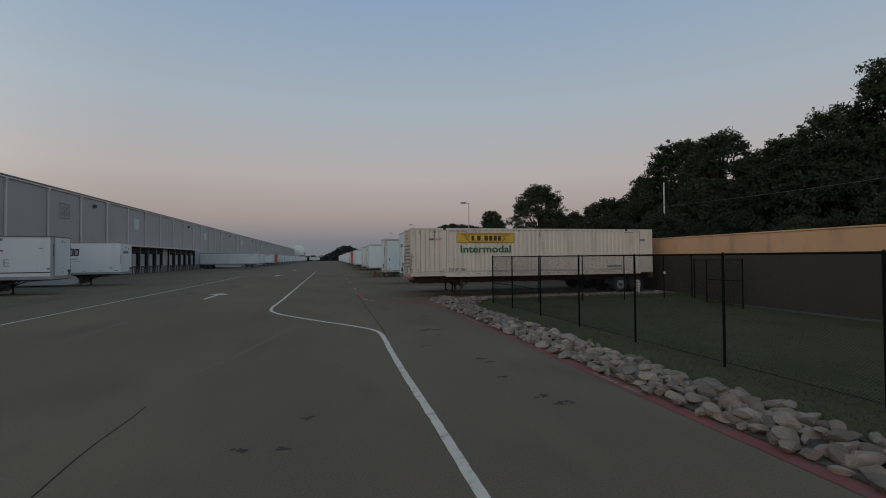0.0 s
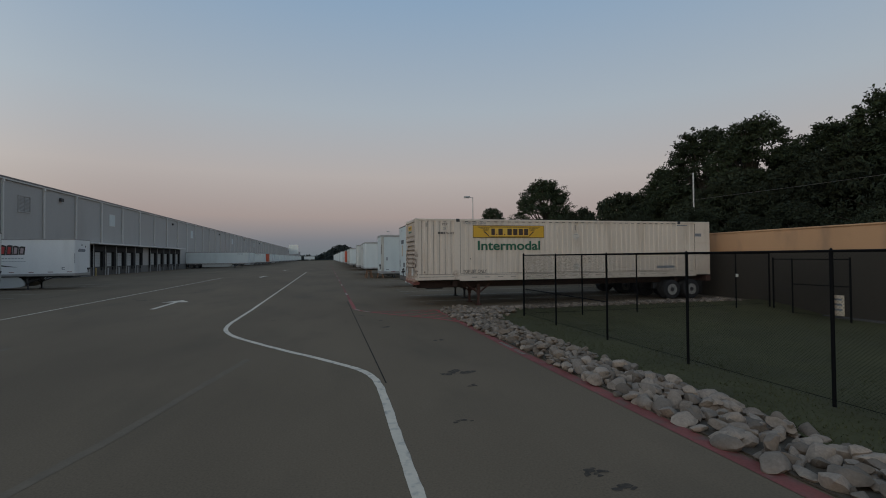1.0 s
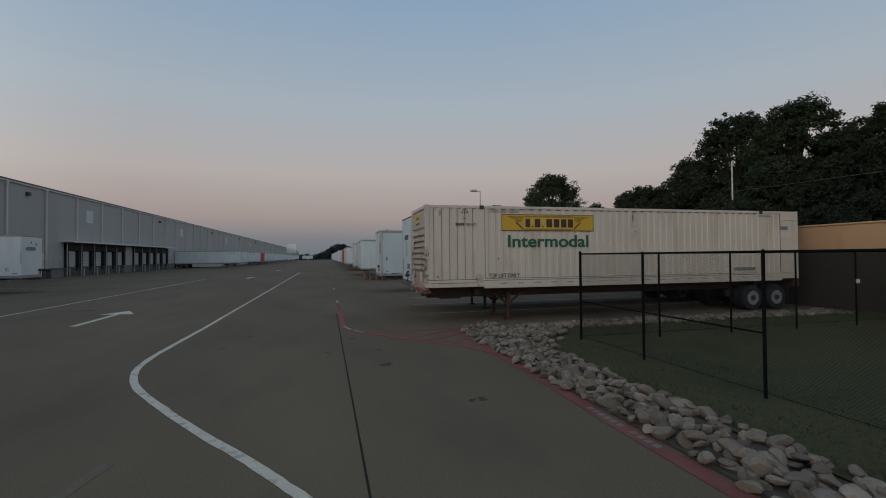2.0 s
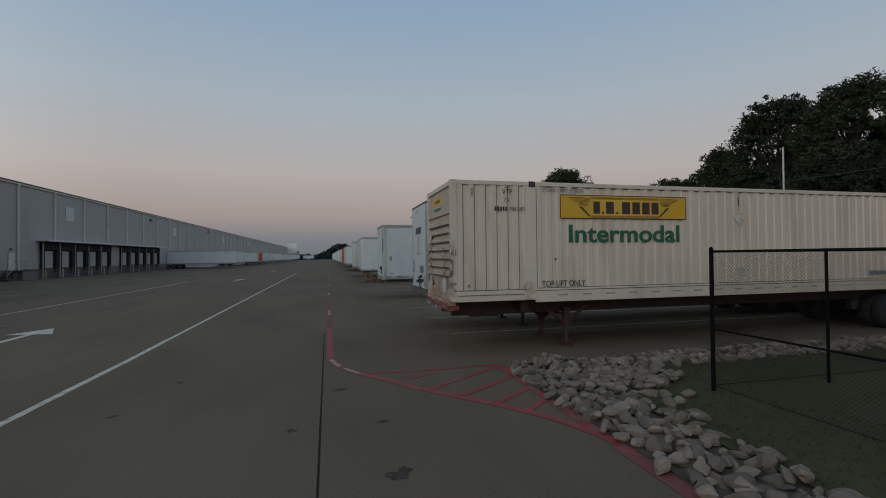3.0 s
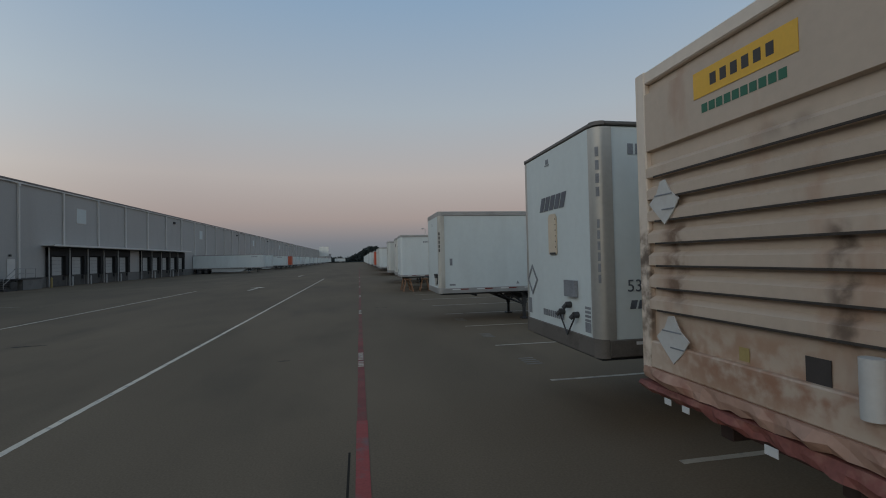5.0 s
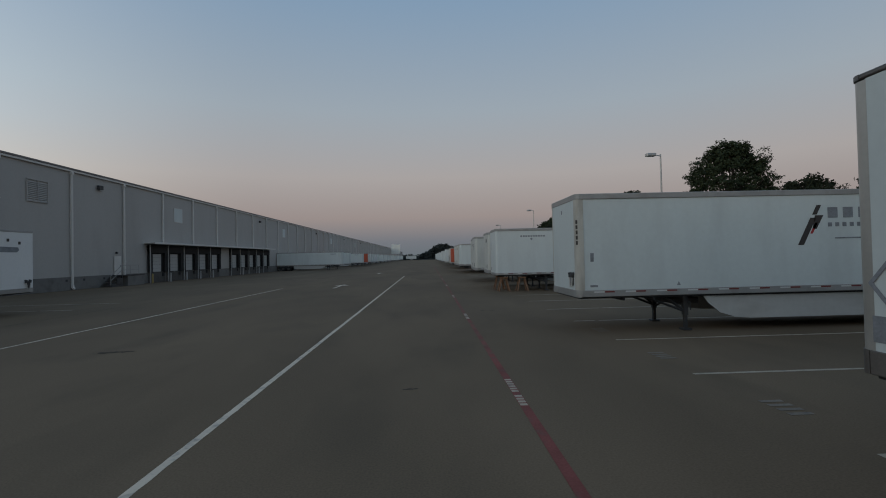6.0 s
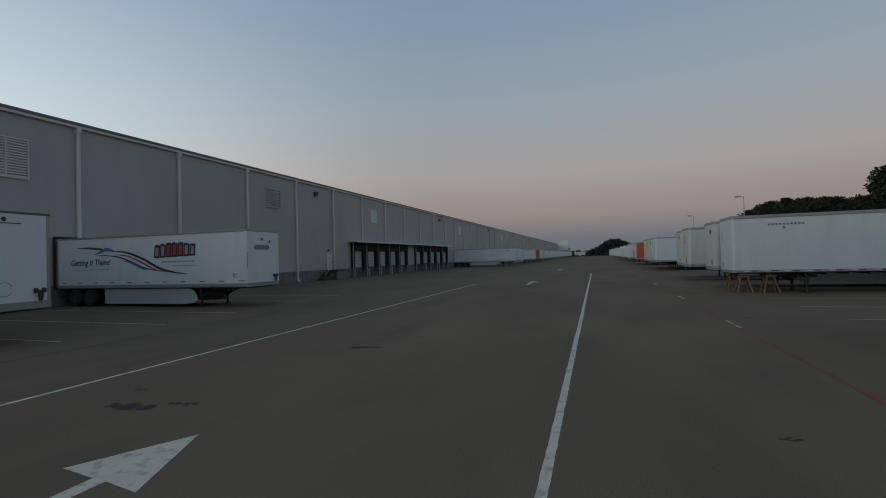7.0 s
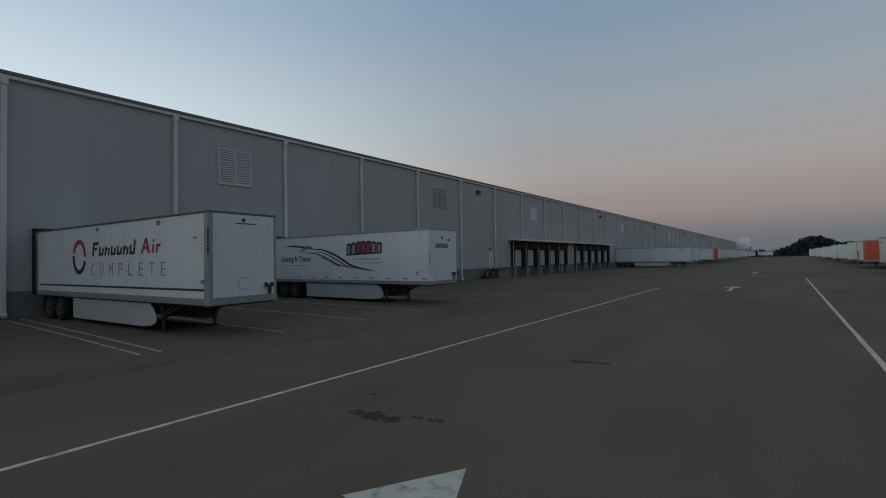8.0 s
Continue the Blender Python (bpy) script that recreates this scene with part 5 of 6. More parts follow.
def van(label, m, length=16.15, panel=panel_white, rails=alu_grey, skirt=True, post=None, z0=1.08, top=4.08, group="parked trailers", far=False, tape=True, rail_h=0.16, cap=None, low_h=0.22, sill=None, rad=0.20, skirt_nose=SKIRT_LONG, rim=rim_dull):
    """A box trailer: nose at its own origin, body along +x. Returns the thing."""
    t = thing("semi_trailer", label, "trailer", m, group)
    h = 1.295
    bm = boxes((0.165, length - 0.05, -h + 0.02, h - 0.02, z0 + 0.06, top - 0.06), bevel=0.01)
    part("body", bm, panel, t)
    # rounded nose posts
    for s in (-1, 1):
        bm = bmesh.new()
        steps = 3 if far else 6
        arc = [(0.01 + rad - rad * math.cos(i * math.pi / 2 / steps), s * (h - rad + rad * math.sin(i * math.pi / 2 / steps))) for i in range(steps + 1)]
        pts = arc + [(arc[-1][0] + 0.10, s * h), (arc[-1][0] + 0.10, s * (h - 0.05)), (0.10, s * (h - rad)), (0.01, s * (h - rad - 0.06))]
        lo = [bm.verts.new((a, b, z0 + 0.02)) for a, b in pts]
        hi = [bm.verts.new((a, b, top - 0.07)) for a, b in pts]
        for i in range(len(pts)):
            j = (i + 1) % len(pts)
            bm.faces.new((lo[i], lo[j], hi[j], hi[i]))
        bm.faces.new(lo)
        bm.faces.new(hi)
        part("nose_post", bm, post or panel, t, "rounded nose corner post", True)
        ya, yb = sorted((s * (h - 0.05), s * (h + 0.012)))
        part("top_rail", boxes((rad + 0.015, length, ya, yb, top - rail_h, top), bevel=0.012), cap or rails, t)
        rail = part("bottom_rail", boxes((rad + 0.015, length, ya, yb, z0, z0 + low_h), bevel=0.01), sill or rails, t)
        # the rails turn the corner in a quarter round
        for rail_name, rail_mat, za, zb in (("top_corner", cap or rails, top - rail_h, top), ("bottom_corner", sill or rails, z0 - 0.01, z0 + low_h + 0.01)):
            bm = bmesh.new()
            turn = [(math.cos(i * math.pi / 2 / steps), math.sin(i * math.pi / 2 / steps)) for i in range(steps + 1)]
            ring = [(0.01 + rad - (rad + 0.012) * c, s * (h - rad + (rad + 0.012) * d)) for c, d in turn] + [(0.01 + rad - (rad - 0.05) * c, s * (h - rad + (rad - 0.05) * d)) for c, d in turn[::-1]]
            lo = [bm.verts.new((a, b, za)) for a, b in ring]
            hi = [bm.verts.new((a, b, zb)) for a, b in ring]
            for i in range(len(ring)):
                j = (i + 1) % len(ring)
                bm.faces.new((lo[i], lo[j], hi[j], hi[i]))
            for i in range(steps):
                m_ = len(ring) - 1 - i
                bm.faces.new((lo[i], lo[i + 1], lo[m_ - 1], lo[m_]))
                bm.faces.new((hi[i], hi[i + 1], hi[m_ - 1], hi[m_]))
            part(rail_name, bm, rail_mat, t, "", True)
        if tape:
            yt = s * (h + 0.0135)
            if far:
                dashes = part("white_tape", boxes(*[(x, x + 0.30, *sorted((yt, yt + s * 0.003)), z0 + low_h - 0.07, z0 + low_h - 0.03) for x in np.arange(0.5, length - 0.5, 0.92)]), reflect_white, rail)
                dashes["kind"] = "stuff"
            else:
                white_me = mesh_of("white_tape", boxes((0, 0.30, *sorted((yt, yt + s * 0.003)), z0 + low_h - 0.07, z0 + low_h - 0.03)), reflect_white)
                red_me = mesh_of("red_tape", boxes((0.305, 0.60, *sorted((yt, yt + s * 0.003)), z0 + low_h - 0.07, z0 + low_h - 0.03)), reflect_red)
                for x in np.arange(0.5, length - 0.7, 0.92):
                    piece("white_tape", white_me, rail, Matrix.Translation((x, 0, 0)))
                    piece("red_tape", red_me, rail, Matrix.Translation((x, 0, 0)))
        if skirt:
            ya, yb = sorted((s * (h - 0.15), s * (h - 0.13)))
            bm = bmesh.new()
            shape = [*skirt_nose, (length - 3.75, skirt_nose[-1][1]), (length - 3.7, z0)]
            f0 = [bm.verts.new((a, ya, b)) for a, b in shape]
            f1 = [bm.verts.new((a, yb, b)) for a, b in shape]
            bm.faces.new(f0)
            bm.faces.new(f1)
            for i in range(len(shape)):
                j = (i + 1) % len(shape)
                bm.faces.new((f0[i], f0[j], f1[j], f1[i]))
            part("side_skirt", bm, skirt_grey, t, "dull grey-white side skirt")
    part("nose_panel", boxes((0.012, 0.164, -h + rad + 0.058, h - rad - 0.058, z0 + 0.03, top - 0.06)), panel, t)
    part("nose_rail", boxes((-0.002, 0.06, -h + rad, h - rad, top - rail_h, top), bevel=0.01), cap or rails, t)
    part("nose_sill", boxes((-0.002, 0.06, -h + rad, h - rad, z0 - 0.01, z0 + low_h + 0.01), bevel=0.01), sill or rails, t)
    part("roof", boxes((0.05, length - 0.02, -h + 0.05, h - 0.05, top - 0.03, top - 0.005)), panel, t)
    part("floor_frame", boxes((0.1, length - 0.1, -1.18, 1.18, z0 - 0.06, z0 + 0.05)), steel_dark, t)
    if not far:
        beam_me = mesh_of("cross_member", boxes((0, 0.06, -1.15, 1.15, z0 - 0.14, z0 - 0.06)), steel_dark)
        for x in np.arange(1.4, length - 0.4, 0.9):
            piece("cross_member", beam_me, t, Matrix.Translation((x, 0, 0)))
    part("king_pin_plate", boxes((0.4, 1.5, -0.6, 0.6, z0 - 0.10, z0 - 0.06)), steel_dark, t)
    landing_gear(t, 3.35, z0 - 0.05, steel_dark, lean=-1.20)
    part("gear_box", boxes((3.1, 3.9, -0.75, 0.75, z0 - 0.32, z0 - 0.14), bevel=0.02), steel_dark, t)
    for x in (length - 2.6, length - 1.38):
        wheel_set(t, x, rim=rim)
    parts("slider", [(length - 3.6, length - 0.7, -0.62, -0.45, 0.62, z0 - 0.14), (length - 3.6, length - 0.7, 0.45, 0.62, 0.62, z0 - 0.14),], steel_dark, t)
    rear = part("rear_frame", boxes((length - 0.06, length, -h, h, z0, z0 + 0.16), (length - 0.06, length, -h, h, top - 0.2, top), (length - 0.06, length, -h, -h + 0.12, z0 + 0.16, top - 0.2), (length - 0.06, length, h - 0.12, h, z0 + 0.16, top - 0.2)), rails, t)
    for s in (-1, 1):
        ya, yb = sorted((s * 0.01, s * (h - 0.13)))
        part("rear_door", boxes((length - 0.045, length - 0.012, ya, yb, z0 + 0.17, top - 0.21)), panel, rear)
    part("underride_guard", boxes((length - 0.18, length - 0.08, -1.2, 1.2, 0.5, 0.62), (length - 0.18, length - 0.08, -0.8, -0.7, 0.62, z0), (length - 0.18, length - 0.08, 0.7, 0.8, 0.62, z0)), steel_dark, t)
    parts("mud_flap", [(length - 0.66, length - 0.645, -1.25, -0.65, 0.25, z0 - 0.1), (length - 0.66, length - 0.645, 0.65, 1.25, 0.25, z0 - 0.1),], rubber, t)
    return t


def air_box(t, y, z):
    """A recessed coupling bracket with two short hanging tails."""
    part("coupling_bracket", boxes((-0.075, 0.011, y - 0.16, y + 0.16, z - 0.02, z + 0.07), (-0.05, 0.011, y - 0.10, y + 0.04, z - 0.26, z - 0.02), bevel=0.012), steel_dark, t, "black coupling bracket")
    for dy in (-0.12, 0.12):
        bm = bmesh.new()
        rod(bm, (0.011, y + dy, z + 0.10), (-0.08, y + dy, z + 0.08), 0.045, 10)
        part("air_coupling", bm, steel_dark, t, "black air coupling")
        bm = bmesh.new()
        rod(bm, (-0.05, y + dy, z - 0.01), (-0.05, y + dy * 0.6, z - 0.30), 0.02, 6)
        part("hose", bm, plate_white, t, "pale hanging hose")


def glad_hands(t, y, z):
    for dy, dz in ((-0.22, 0.0), (0.0, 0.12), (0.22, 0.0)):
        bm = bmesh.new()
        rod(bm, (0.012, y + dy, z + dz), (-0.06, y + dy, z + dz), 0.045, 12)
        rod(bm, (-0.06, y + dy, z + dz), (-0.10, y + dy + 0.02, z + dz - 0.05), 0.03, 8)
        part("air_coupling", bm, steel_dark, t, "black air coupling")
    bm = bmesh.new()
    for dy in (-0.22, 0.22):
        rod(bm, (-0.05, y + dy, z - 0.05), (-0.05, y, z - 0.30), 0.012, 6)
    part("hose", bm, steel_dark, t)


def front_face():
    return Face((0.0105, 0, 0), (0, -1, 0), (0, 0, 1), (-1, 0, 0))


def side_face(s):
    """s = -1: the side towards -y; s = 1: the side towards +y, whose reader's right is towards the nose."""
    return Face((0, s * 1.277, 0), (-s, 0, 0), (0, 0, 1), (0, s, 0))


def corner_face(s, rad):
    """The slanting middle of a rounded nose post; s as in side_face."""
    d = math.sqrt(0.5)
    return Face((0.011 + rad * (1 - d), s * (1.296 - rad * (1 - d)), 0), (-s * d, -d, 0), (0, 0, 1), (-d, s * d, 0))


NOSE = 4.48
# white trailer with a worn slanted company mark on its nose
SY = 30.27
sw = van("white box trailer with grey aluminium corner posts", pose(NOSE, SY, 0), panel=panel_cool_dim, post=alu, rails=alu_grey, rail_h=0.05, cap=cap_brown, sill=rail_grimy, skirt=False, rad=0.13)
nf = front_face()
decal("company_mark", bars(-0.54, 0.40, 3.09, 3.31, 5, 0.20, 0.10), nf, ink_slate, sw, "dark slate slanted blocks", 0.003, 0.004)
decal("vent_plate", [[(-0.15, 2.40), (0.09, 2.40), (0.11, 2.43), (0.11, 2.97), (0.06, 3.02), (-0.12, 3.02), (-0.17, 2.97), (-0.17, 2.43)]], nf, plate_beige, sw, "beige riveted vent plate", 0.02, 0.003)
decal("rivet", [rect(0.085, 0.105, 2.5 + 0.085 * i, 2.52 + 0.085 * i) for i in range(6)] + [rect(-0.12, 0.09, 2.40, 2.43)], nf, steel_dark, sw, "", 0.004, 0.024)
decal("placard_frame", [[(-1.15, 1.98), (-0.93, 1.72), (-0.93, 1.78), (-1.10, 1.98)], [(-0.93, 1.72), (-0.70, 1.98), (-0.75, 1.98), (-0.93, 1.78)], [(-0.70, 1.98), (-0.93, 2.24), (-0.93, 2.18), (-0.75, 1.98)], [(-0.93, 2.24), (-1.15, 1.98), (-1.10, 1.98), (-0.93, 2.18)]], nf, ink_grey, sw, "grey diamond placard frame", 0.008, 0.003, joined=True)
decal("document_box", [rect(0.40, 0.74, 1.80, 2.03)], nf, ink_grey, sw, "grey document box", 0.05, 0.003)
decal("number_bar", bars(-0.48, 0.30, 1.43, 1.53, 11, 0.3) + column_bars(0.93, 1.08, 1.50, 1.72, 4, 0.4) + [rect(-0.30, -0.12, 3.80, 3.815), rect(-0.26, -0.16, 3.83, 3.90)], nf, ink_grey, sw, "", 0.003, 0.003)
decal("lower_plate", [rect(0.93, 1.08, 1.36, 1.49), rect(-1.12, -0.99, 1.40, 1.66)], nf, ink_grey, sw, "", 0.003, 0.003)
glad_hands(sw, -0.50, 1.56)
ss = side_face(-1)
decal("number_bar", bars(0.47, 1.80, 3.66, 3.80, 12, 0.3), ss, ink_grey, sw, "", 0.003, 0.003)
lettering("lettering", "53'", 0.22, ss, 0.42, 1.90, ink_slate, sw, "dark painted length figure", 0.24)
decal("web_bar", bars(0.44, 1.9, 1.68, 1.79, 13, 0.25, 0.03), ss, ink_slate, sw, "", 0.003, 0.003)
decal("number_bar", column_bars(-0.02, 0.026, 3.12, 3.80, 4, 0.28) + column_bars(-0.015, 0.02, 2.02, 2.86, 6, 0.22), corner_face(-1, 0.13), ink_grey, sw, "", 0.003, 0.003)

# white trailer with a dark slanted logo
ty = 41.46
tp = van("white box trailer with a dark slanted side mark", pose(4.38, ty, 0), panel=panel_cool_dim, post=post_cream, rails=alu_grey, low_h=0.19, rad=0.13)
ss, nf = side_face(-1), front_face()
decal("company_mark", [[(6.62, 2.45), (6.80, 2.45), (7.20, 3.25), (7.02, 3.25)], [(7.08, 3.34), (7.22, 3.34), (7.36, 3.62), (7.22, 3.62)], [(7.08, 2.92), (7.20, 2.92), (7.42, 3.32), (7.16, 3.32)]], ss, ink_dark, tp, "dark slanted bars of a company mark", 0.003, 0.003)
decal("company_mark_accent", [[(7.00, 2.78), (7.08, 2.78), (7.24, 3.10), (7.16, 3.10)]], ss, ink_red, tp, "", 0.003, 0.003)
decal("name_bar", bars(7.55, 8.95, 3.24, 3.55, 3, 0.35), ss, ink_grey, tp, "", 0.003, 0.003)
decal("name_bar", bars(7.55, 10.2, 2.98, 3.10, 12, 0.45) + [rect(7.75, 9.6, 2.62, 2.66)], ss, ink_grey, tp, "", 0.003, 0.003)
decal("number_bar", column_bars(-0.03, 0.03, 2.60, 3.36, 5, 0.25), corner_face(-1, 0.13), ink_dark, tp, "", 0.003, 0.003)
decal("side_plate", [rect(0.42, 0.52, 2.10, 2.35)], ss, ink_grey, tp, "", 0.006, 0.003)
decal("side_tag", [rect(0.40, 0.62, 1.36, 1.42), [(2.95, 1.36), (3.07, 1.36), (3.01, 1.48)]], ss, ink_grey, tp, "", 0.004, 0.003)
air_box(tp, -0.90, 1.66)
decal("nose_mark", [rect(-0.10, -0.02, 3.60, 3.72)], nf, ink_grey, tp, "", 0.003, 0.004)

# the row beyond
t6 = van("white box trailer with a thin grey name stripe", pose(4.45, 57.9, 0), panel=panel_white, rails=alu_grey, skirt=False, low_h=0.13, rad=0.13)
ss = side_face(-1)
decal("name_bar", bars(1.65, 3.30, 3.52, 3.62, 10, 0.3) + [[(2.35, 3.28), (2.45, 3.38), (2.40, 3.46), (2.28, 3.42)]], ss, ink_grey, t6, "", 0.003, 0.003)
decal("number_bar", column_bars(-0.74, -0.69, 2.75, 3.40, 5, 0.25) + [rect(-0.75, -0.63, 1.35, 1.58)], front_face(), ink_dark, t6, "", 0.004, 0.004)
for x, y in ((5.0, 57.0), (6.2, 57.0), (5.0, 58.9)):
    st = thing("trailer_stand", "dull orange steel trailer stand under a trailer nose", "stand", pose(x, y, 0), "trailer stands")
    for px, py in ((-0.35, -0.35), (0.35, -0.35), (0.35, 0.35), (-0.35, 0.35)):
        bm = bmesh.new()
        rod(bm, (px, py, 0), (px * 0.45, py * 0.45, 0.85), 0.04, 8)
        part("leg", bm, stand_orange, st)
    part("top_plate", boxes((-0.25, 0.25, -0.25, 0.25, 0.85, 0.93), bevel=0.01), stand_orange, st)
t7 = van("plain white box trailer parked nose to the lane", pose(4.5, 62.1, 0), panel=panel_old, far=True)
decal("number_bar", [rect(0.2, 0.7, 3.35, 3.6), rect(0.5, 0.75, 1.4, 1.7)], front_face(), ink_dark, t7, "", 0.004, 0.004)
t8 = van("off-white box trailer parked nose to the lane", pose(4.3, 69.3, 0), panel=panel_old, far=True)
decal("number_bar", column_bars(-0.1, 0.12, 2.9, 3.5, 4, 0.3) + [rect(0.3, 0.55, 1.4, 1.75)], front_face(), ink_dark, t8, "", 0.004, 0.004)
t9 = copy_thing(t7, pose(4.6, 74.3, 0))
van("white refrigerated trailer with side skirts", pose(4.5, 91.6, 0), panel=panel_white, far=True)
for y in (95.3, 99.0, 102.6):
    copy_thing(t7, pose(4.45, y, 0))
van("orange box trailer parked nose to the lane", pose(4.5, 117.0, 0), panel=panel_orange, far=True)
far_vans = (120.8, 130.2, 152.0, 155.6, 159.3, 170.5, 177.8, 192.7, 200.0, 214.9, 222.3, 237.0, 251.9, 266.7, 281.5, 300)
base_far = van("plain white box trailer far down the yard", pose(4.5, far_vans[0], 0), panel=panel_white, far=True, tape=False)
for i, y in enumerate(far_vans[1:]):
    copy_thing(base_far, pose(4.3 + 0.4 * ((i * 7) % 3 - 1), y, 0))
pink = van("faded pinkish box trailer far down the yard", pose(4.5, 124.4, 0), panel=cream, far=True, tape=False)
copy_thing(pink, pose(4.4, 134.0, 0))
van("white box trailer standing across the far end of the yard", pose(-21.6, 480, 0), panel=panel_white, far=True, tape=False, length=10.0)

# trailers backed onto the warehouse
LX = -19.2


def docked(label, y, length, turn=180.0, x=LX, **kw):
    return van(label, pose(x, y, 0, 0, 0, turn), length=length, group="docked trailers", **kw)


fa = docked("white box trailer with a ring mark, backed onto a dock", 37.52, 14.2, 184.2, -19.12, panel=panel_bright, post=alu_grey, rail_h=0.07, cap=cap_brown, tape=False, rad=0.11, skirt_nose=SKIRT_LOW)
ss = side_face(1)


def ring_poly(a, b, ru, rv, t0, t1, thick, steps=14):
    out = []
    for i in range(steps):
        p, q = (math.radians(t0 + (t1 - t0) * (i + k) / steps) for k in (0, 1))
        out.append([(a + ru * math.cos(p), b + rv * math.sin(p)), (a + ru * math.cos(q), b + rv * math.sin(q)), (a + (ru - thick) * math.cos(q), b + (rv - thick) * math.sin(q)), (a + (ru - thick) * math.cos(p), b + (rv - thick) * math.sin(p))])
    return out


def block_letter(x0, x1, z0, z1, lean, stroke=0.13, low=False):
    """An open slanted block: two uprights joined by a bar at the top or at the foot."""
    zb = z0 + 0.11 if low else z1 - 0.04
    return [rect(x0, x0 + stroke, z0, z1, lean), rect(x1 - stroke, x1, z0, z1 - 0.06, lean), rect(x0 + stroke, x1 - stroke, zb - 0.11, zb, 0.02)]


decal("ring_mark", ring_poly(-9.52, 2.77, 0.66, 0.74, 175, 345, 0.20), ss, ink_dark, fa, "dark lower half of an open ring", 0.003, 0.003, joined=True)
decal("ring_accent", ring_poly(-9.52, 2.77, 0.66, 0.74, 0, 165, 0.20), ss, ink_red, fa, "red upper half of an open ring", 0.003, 0.003, joined=True)
decal("name_bar", [rect(-8.28, -8.12, 2.79, 3.34, 0.10), rect(-8.02, -7.70, 3.22, 3.34, 0.02), rect(-8.07, -7.80, 3.02, 3.12, 0.02)], ss, ink_dark, fa, "dark slanted blocks", 0.003, 0.003)
for i in range(6):
    decal("name_bar", block_letter(-7.68 + 0.51 * i, -7.28 + 0.51 * i, 2.79, 3.14, 0.07, low=i % 3 != 1), ss, ink_dark, fa, "dark slanted block", 0.003, 0.003, joined=True)
decal("name_bar", [rect(-4.80, -4.67, 3.10, 3.33, 0.05)], ss, ink_dark, fa, "", 0.003, 0.003)
decal("name_accent", [[(-4.28, 2.81), (-4.12, 2.81), (-3.80, 3.36), (-3.94, 3.36)], [(-3.94, 3.362), (-3.80, 3.362), (-3.60, 2.81), (-3.76, 2.81)], rect(-4.02, -3.78, 2.96, 3.05, 0.02)], ss, ink_red, fa, "red slanted block", 0.003, 0.003, joined=True)
decal("name_accent", [rect(-3.48, -3.36, 2.81, 3.12, 0.05), rect(-3.42, -3.31, 3.19, 3.29, 0.02), rect(-3.22, -3.10, 2.81, 3.12, 0.05), rect(-3.07, -2.90, 3.02, 3.13, 0.02)], ss, ink_red, fa, "", 0.003, 0.003)
for i, ch in enumerate("COMPLETE"):
    lettering("lettering", ch, 0.73, ss, -8.34 + 0.785 * i, 2.01, ink_grey, fa, "thin grey capital letter", 0.31, -0.012)
decal("stripe", [rect(-13.9, -0.16, 1.53, 1.60)], ss, ink_dark, fa, "thin black stripe", 0.003, 0.003)
decal("side_tag", [rect(-7.93, -7.70, 3.78, 3.91), rect(-3.16, -2.90, 3.76, 3.93), rect(-0.86, -0.64, 3.22, 3.27), rect(-0.42, -0.24, 1.76, 1.88)], ss, ink_grey, fa, "", 0.006, 0.003)
nf = front_face()
decal("nose_mark", [rect(-0.35, 0.40, 3.70, 3.73), [(-0.05 + 0.07 * math.cos(i * 0.785), 3.83 + 0.07 * math.sin(i * 0.785)) for i in range(8)]], nf, ink_dark, fa, "", 0.004, 0.004)
decal("ring_mark", ring_poly(-0.05, 1.72, 0.22, 0.22, 20, 330, 0.016), nf, ink_grey, fa, "", 0.003, 0.004, joined=True)
air_box(fa, -0.90, 1.58)
decal("number_bar", column_bars(-0.03, 0.03, 2.70, 3.56, 8, 0.25), corner_face(1, 0.11), ink_dark, fa, "", 0.003, 0.003)

ml = docked("white box trailer with a blue wave, backed onto a dock", 49.30, 13.95, 181.0, -19.55, panel=panel_bright, post=panel_bright, rail_h=0.10, tape=False, low_h=0.19, rad=0.10, skirt_nose=SKIRT_LOW, rim=steel_dark)
ss = side_face(1)


def wave(pts, width):
    out = []
    pts = smooth_line(pts, 6)
    for i, (p, q) in enumerate(zip(pts, pts[1:])):
        w0, w1 = (width * math.sin(math.pi * min(1, (k + 0.3) / len(pts))) for k in (i, i + 1))
        out.append([(p[0], p[1] - w0), (q[0], q[1] - w1), (q[0], q[1] + w1), (p[0], p[1] + w0)])
    return out


decal("wave_mark", wave([(-12.3, 3.48), (-11.3, 3.44), (-10.3, 3.34), (-9.75, 3.22)], 0.07), ss, ink_navy, ml, "dark blue brush stroke", 0.003, 0.003, joined=True)
decal("wave_mark", wave([(-10.9, 3.06), (-10.4, 3.18), (-10.0, 3.32), (-9.6, 3.30), (-9.2, 3.16)], 0.10), ss, ink_blue, ml, "blue brush splash", 0.003, 0.007, joined=True)
decal("wave_mark", wave([(-9.75, 3.19), (-8.55, 3.14), (-7.22, 2.75), (-5.93, 2.16), (-4.9, 1.93), (-3.9, 1.81)], 0.075), ss, ink_dark, ml, "dark brush wave", 0.003, 0.003, joined=True)
decal("wave_mark", wave([(-9.3, 3.00), (-8.3, 2.90), (-7.2, 2.50), (-6.2, 2.08), (-5.4, 1.97)], 0.05), ss, ink_red, ml, "thin dark red wave", 0.003, 0.003, joined=True)
decal("wave_mark", wave([(-10.85, 3.04), (-9.07, 2.88), (-7.9, 2.52), (-7.1, 2.22), (-5.7, 1.96)], 0.055), ss, ink_navy, ml, "dark blue lower wave", 0.003, 0.003, joined=True)
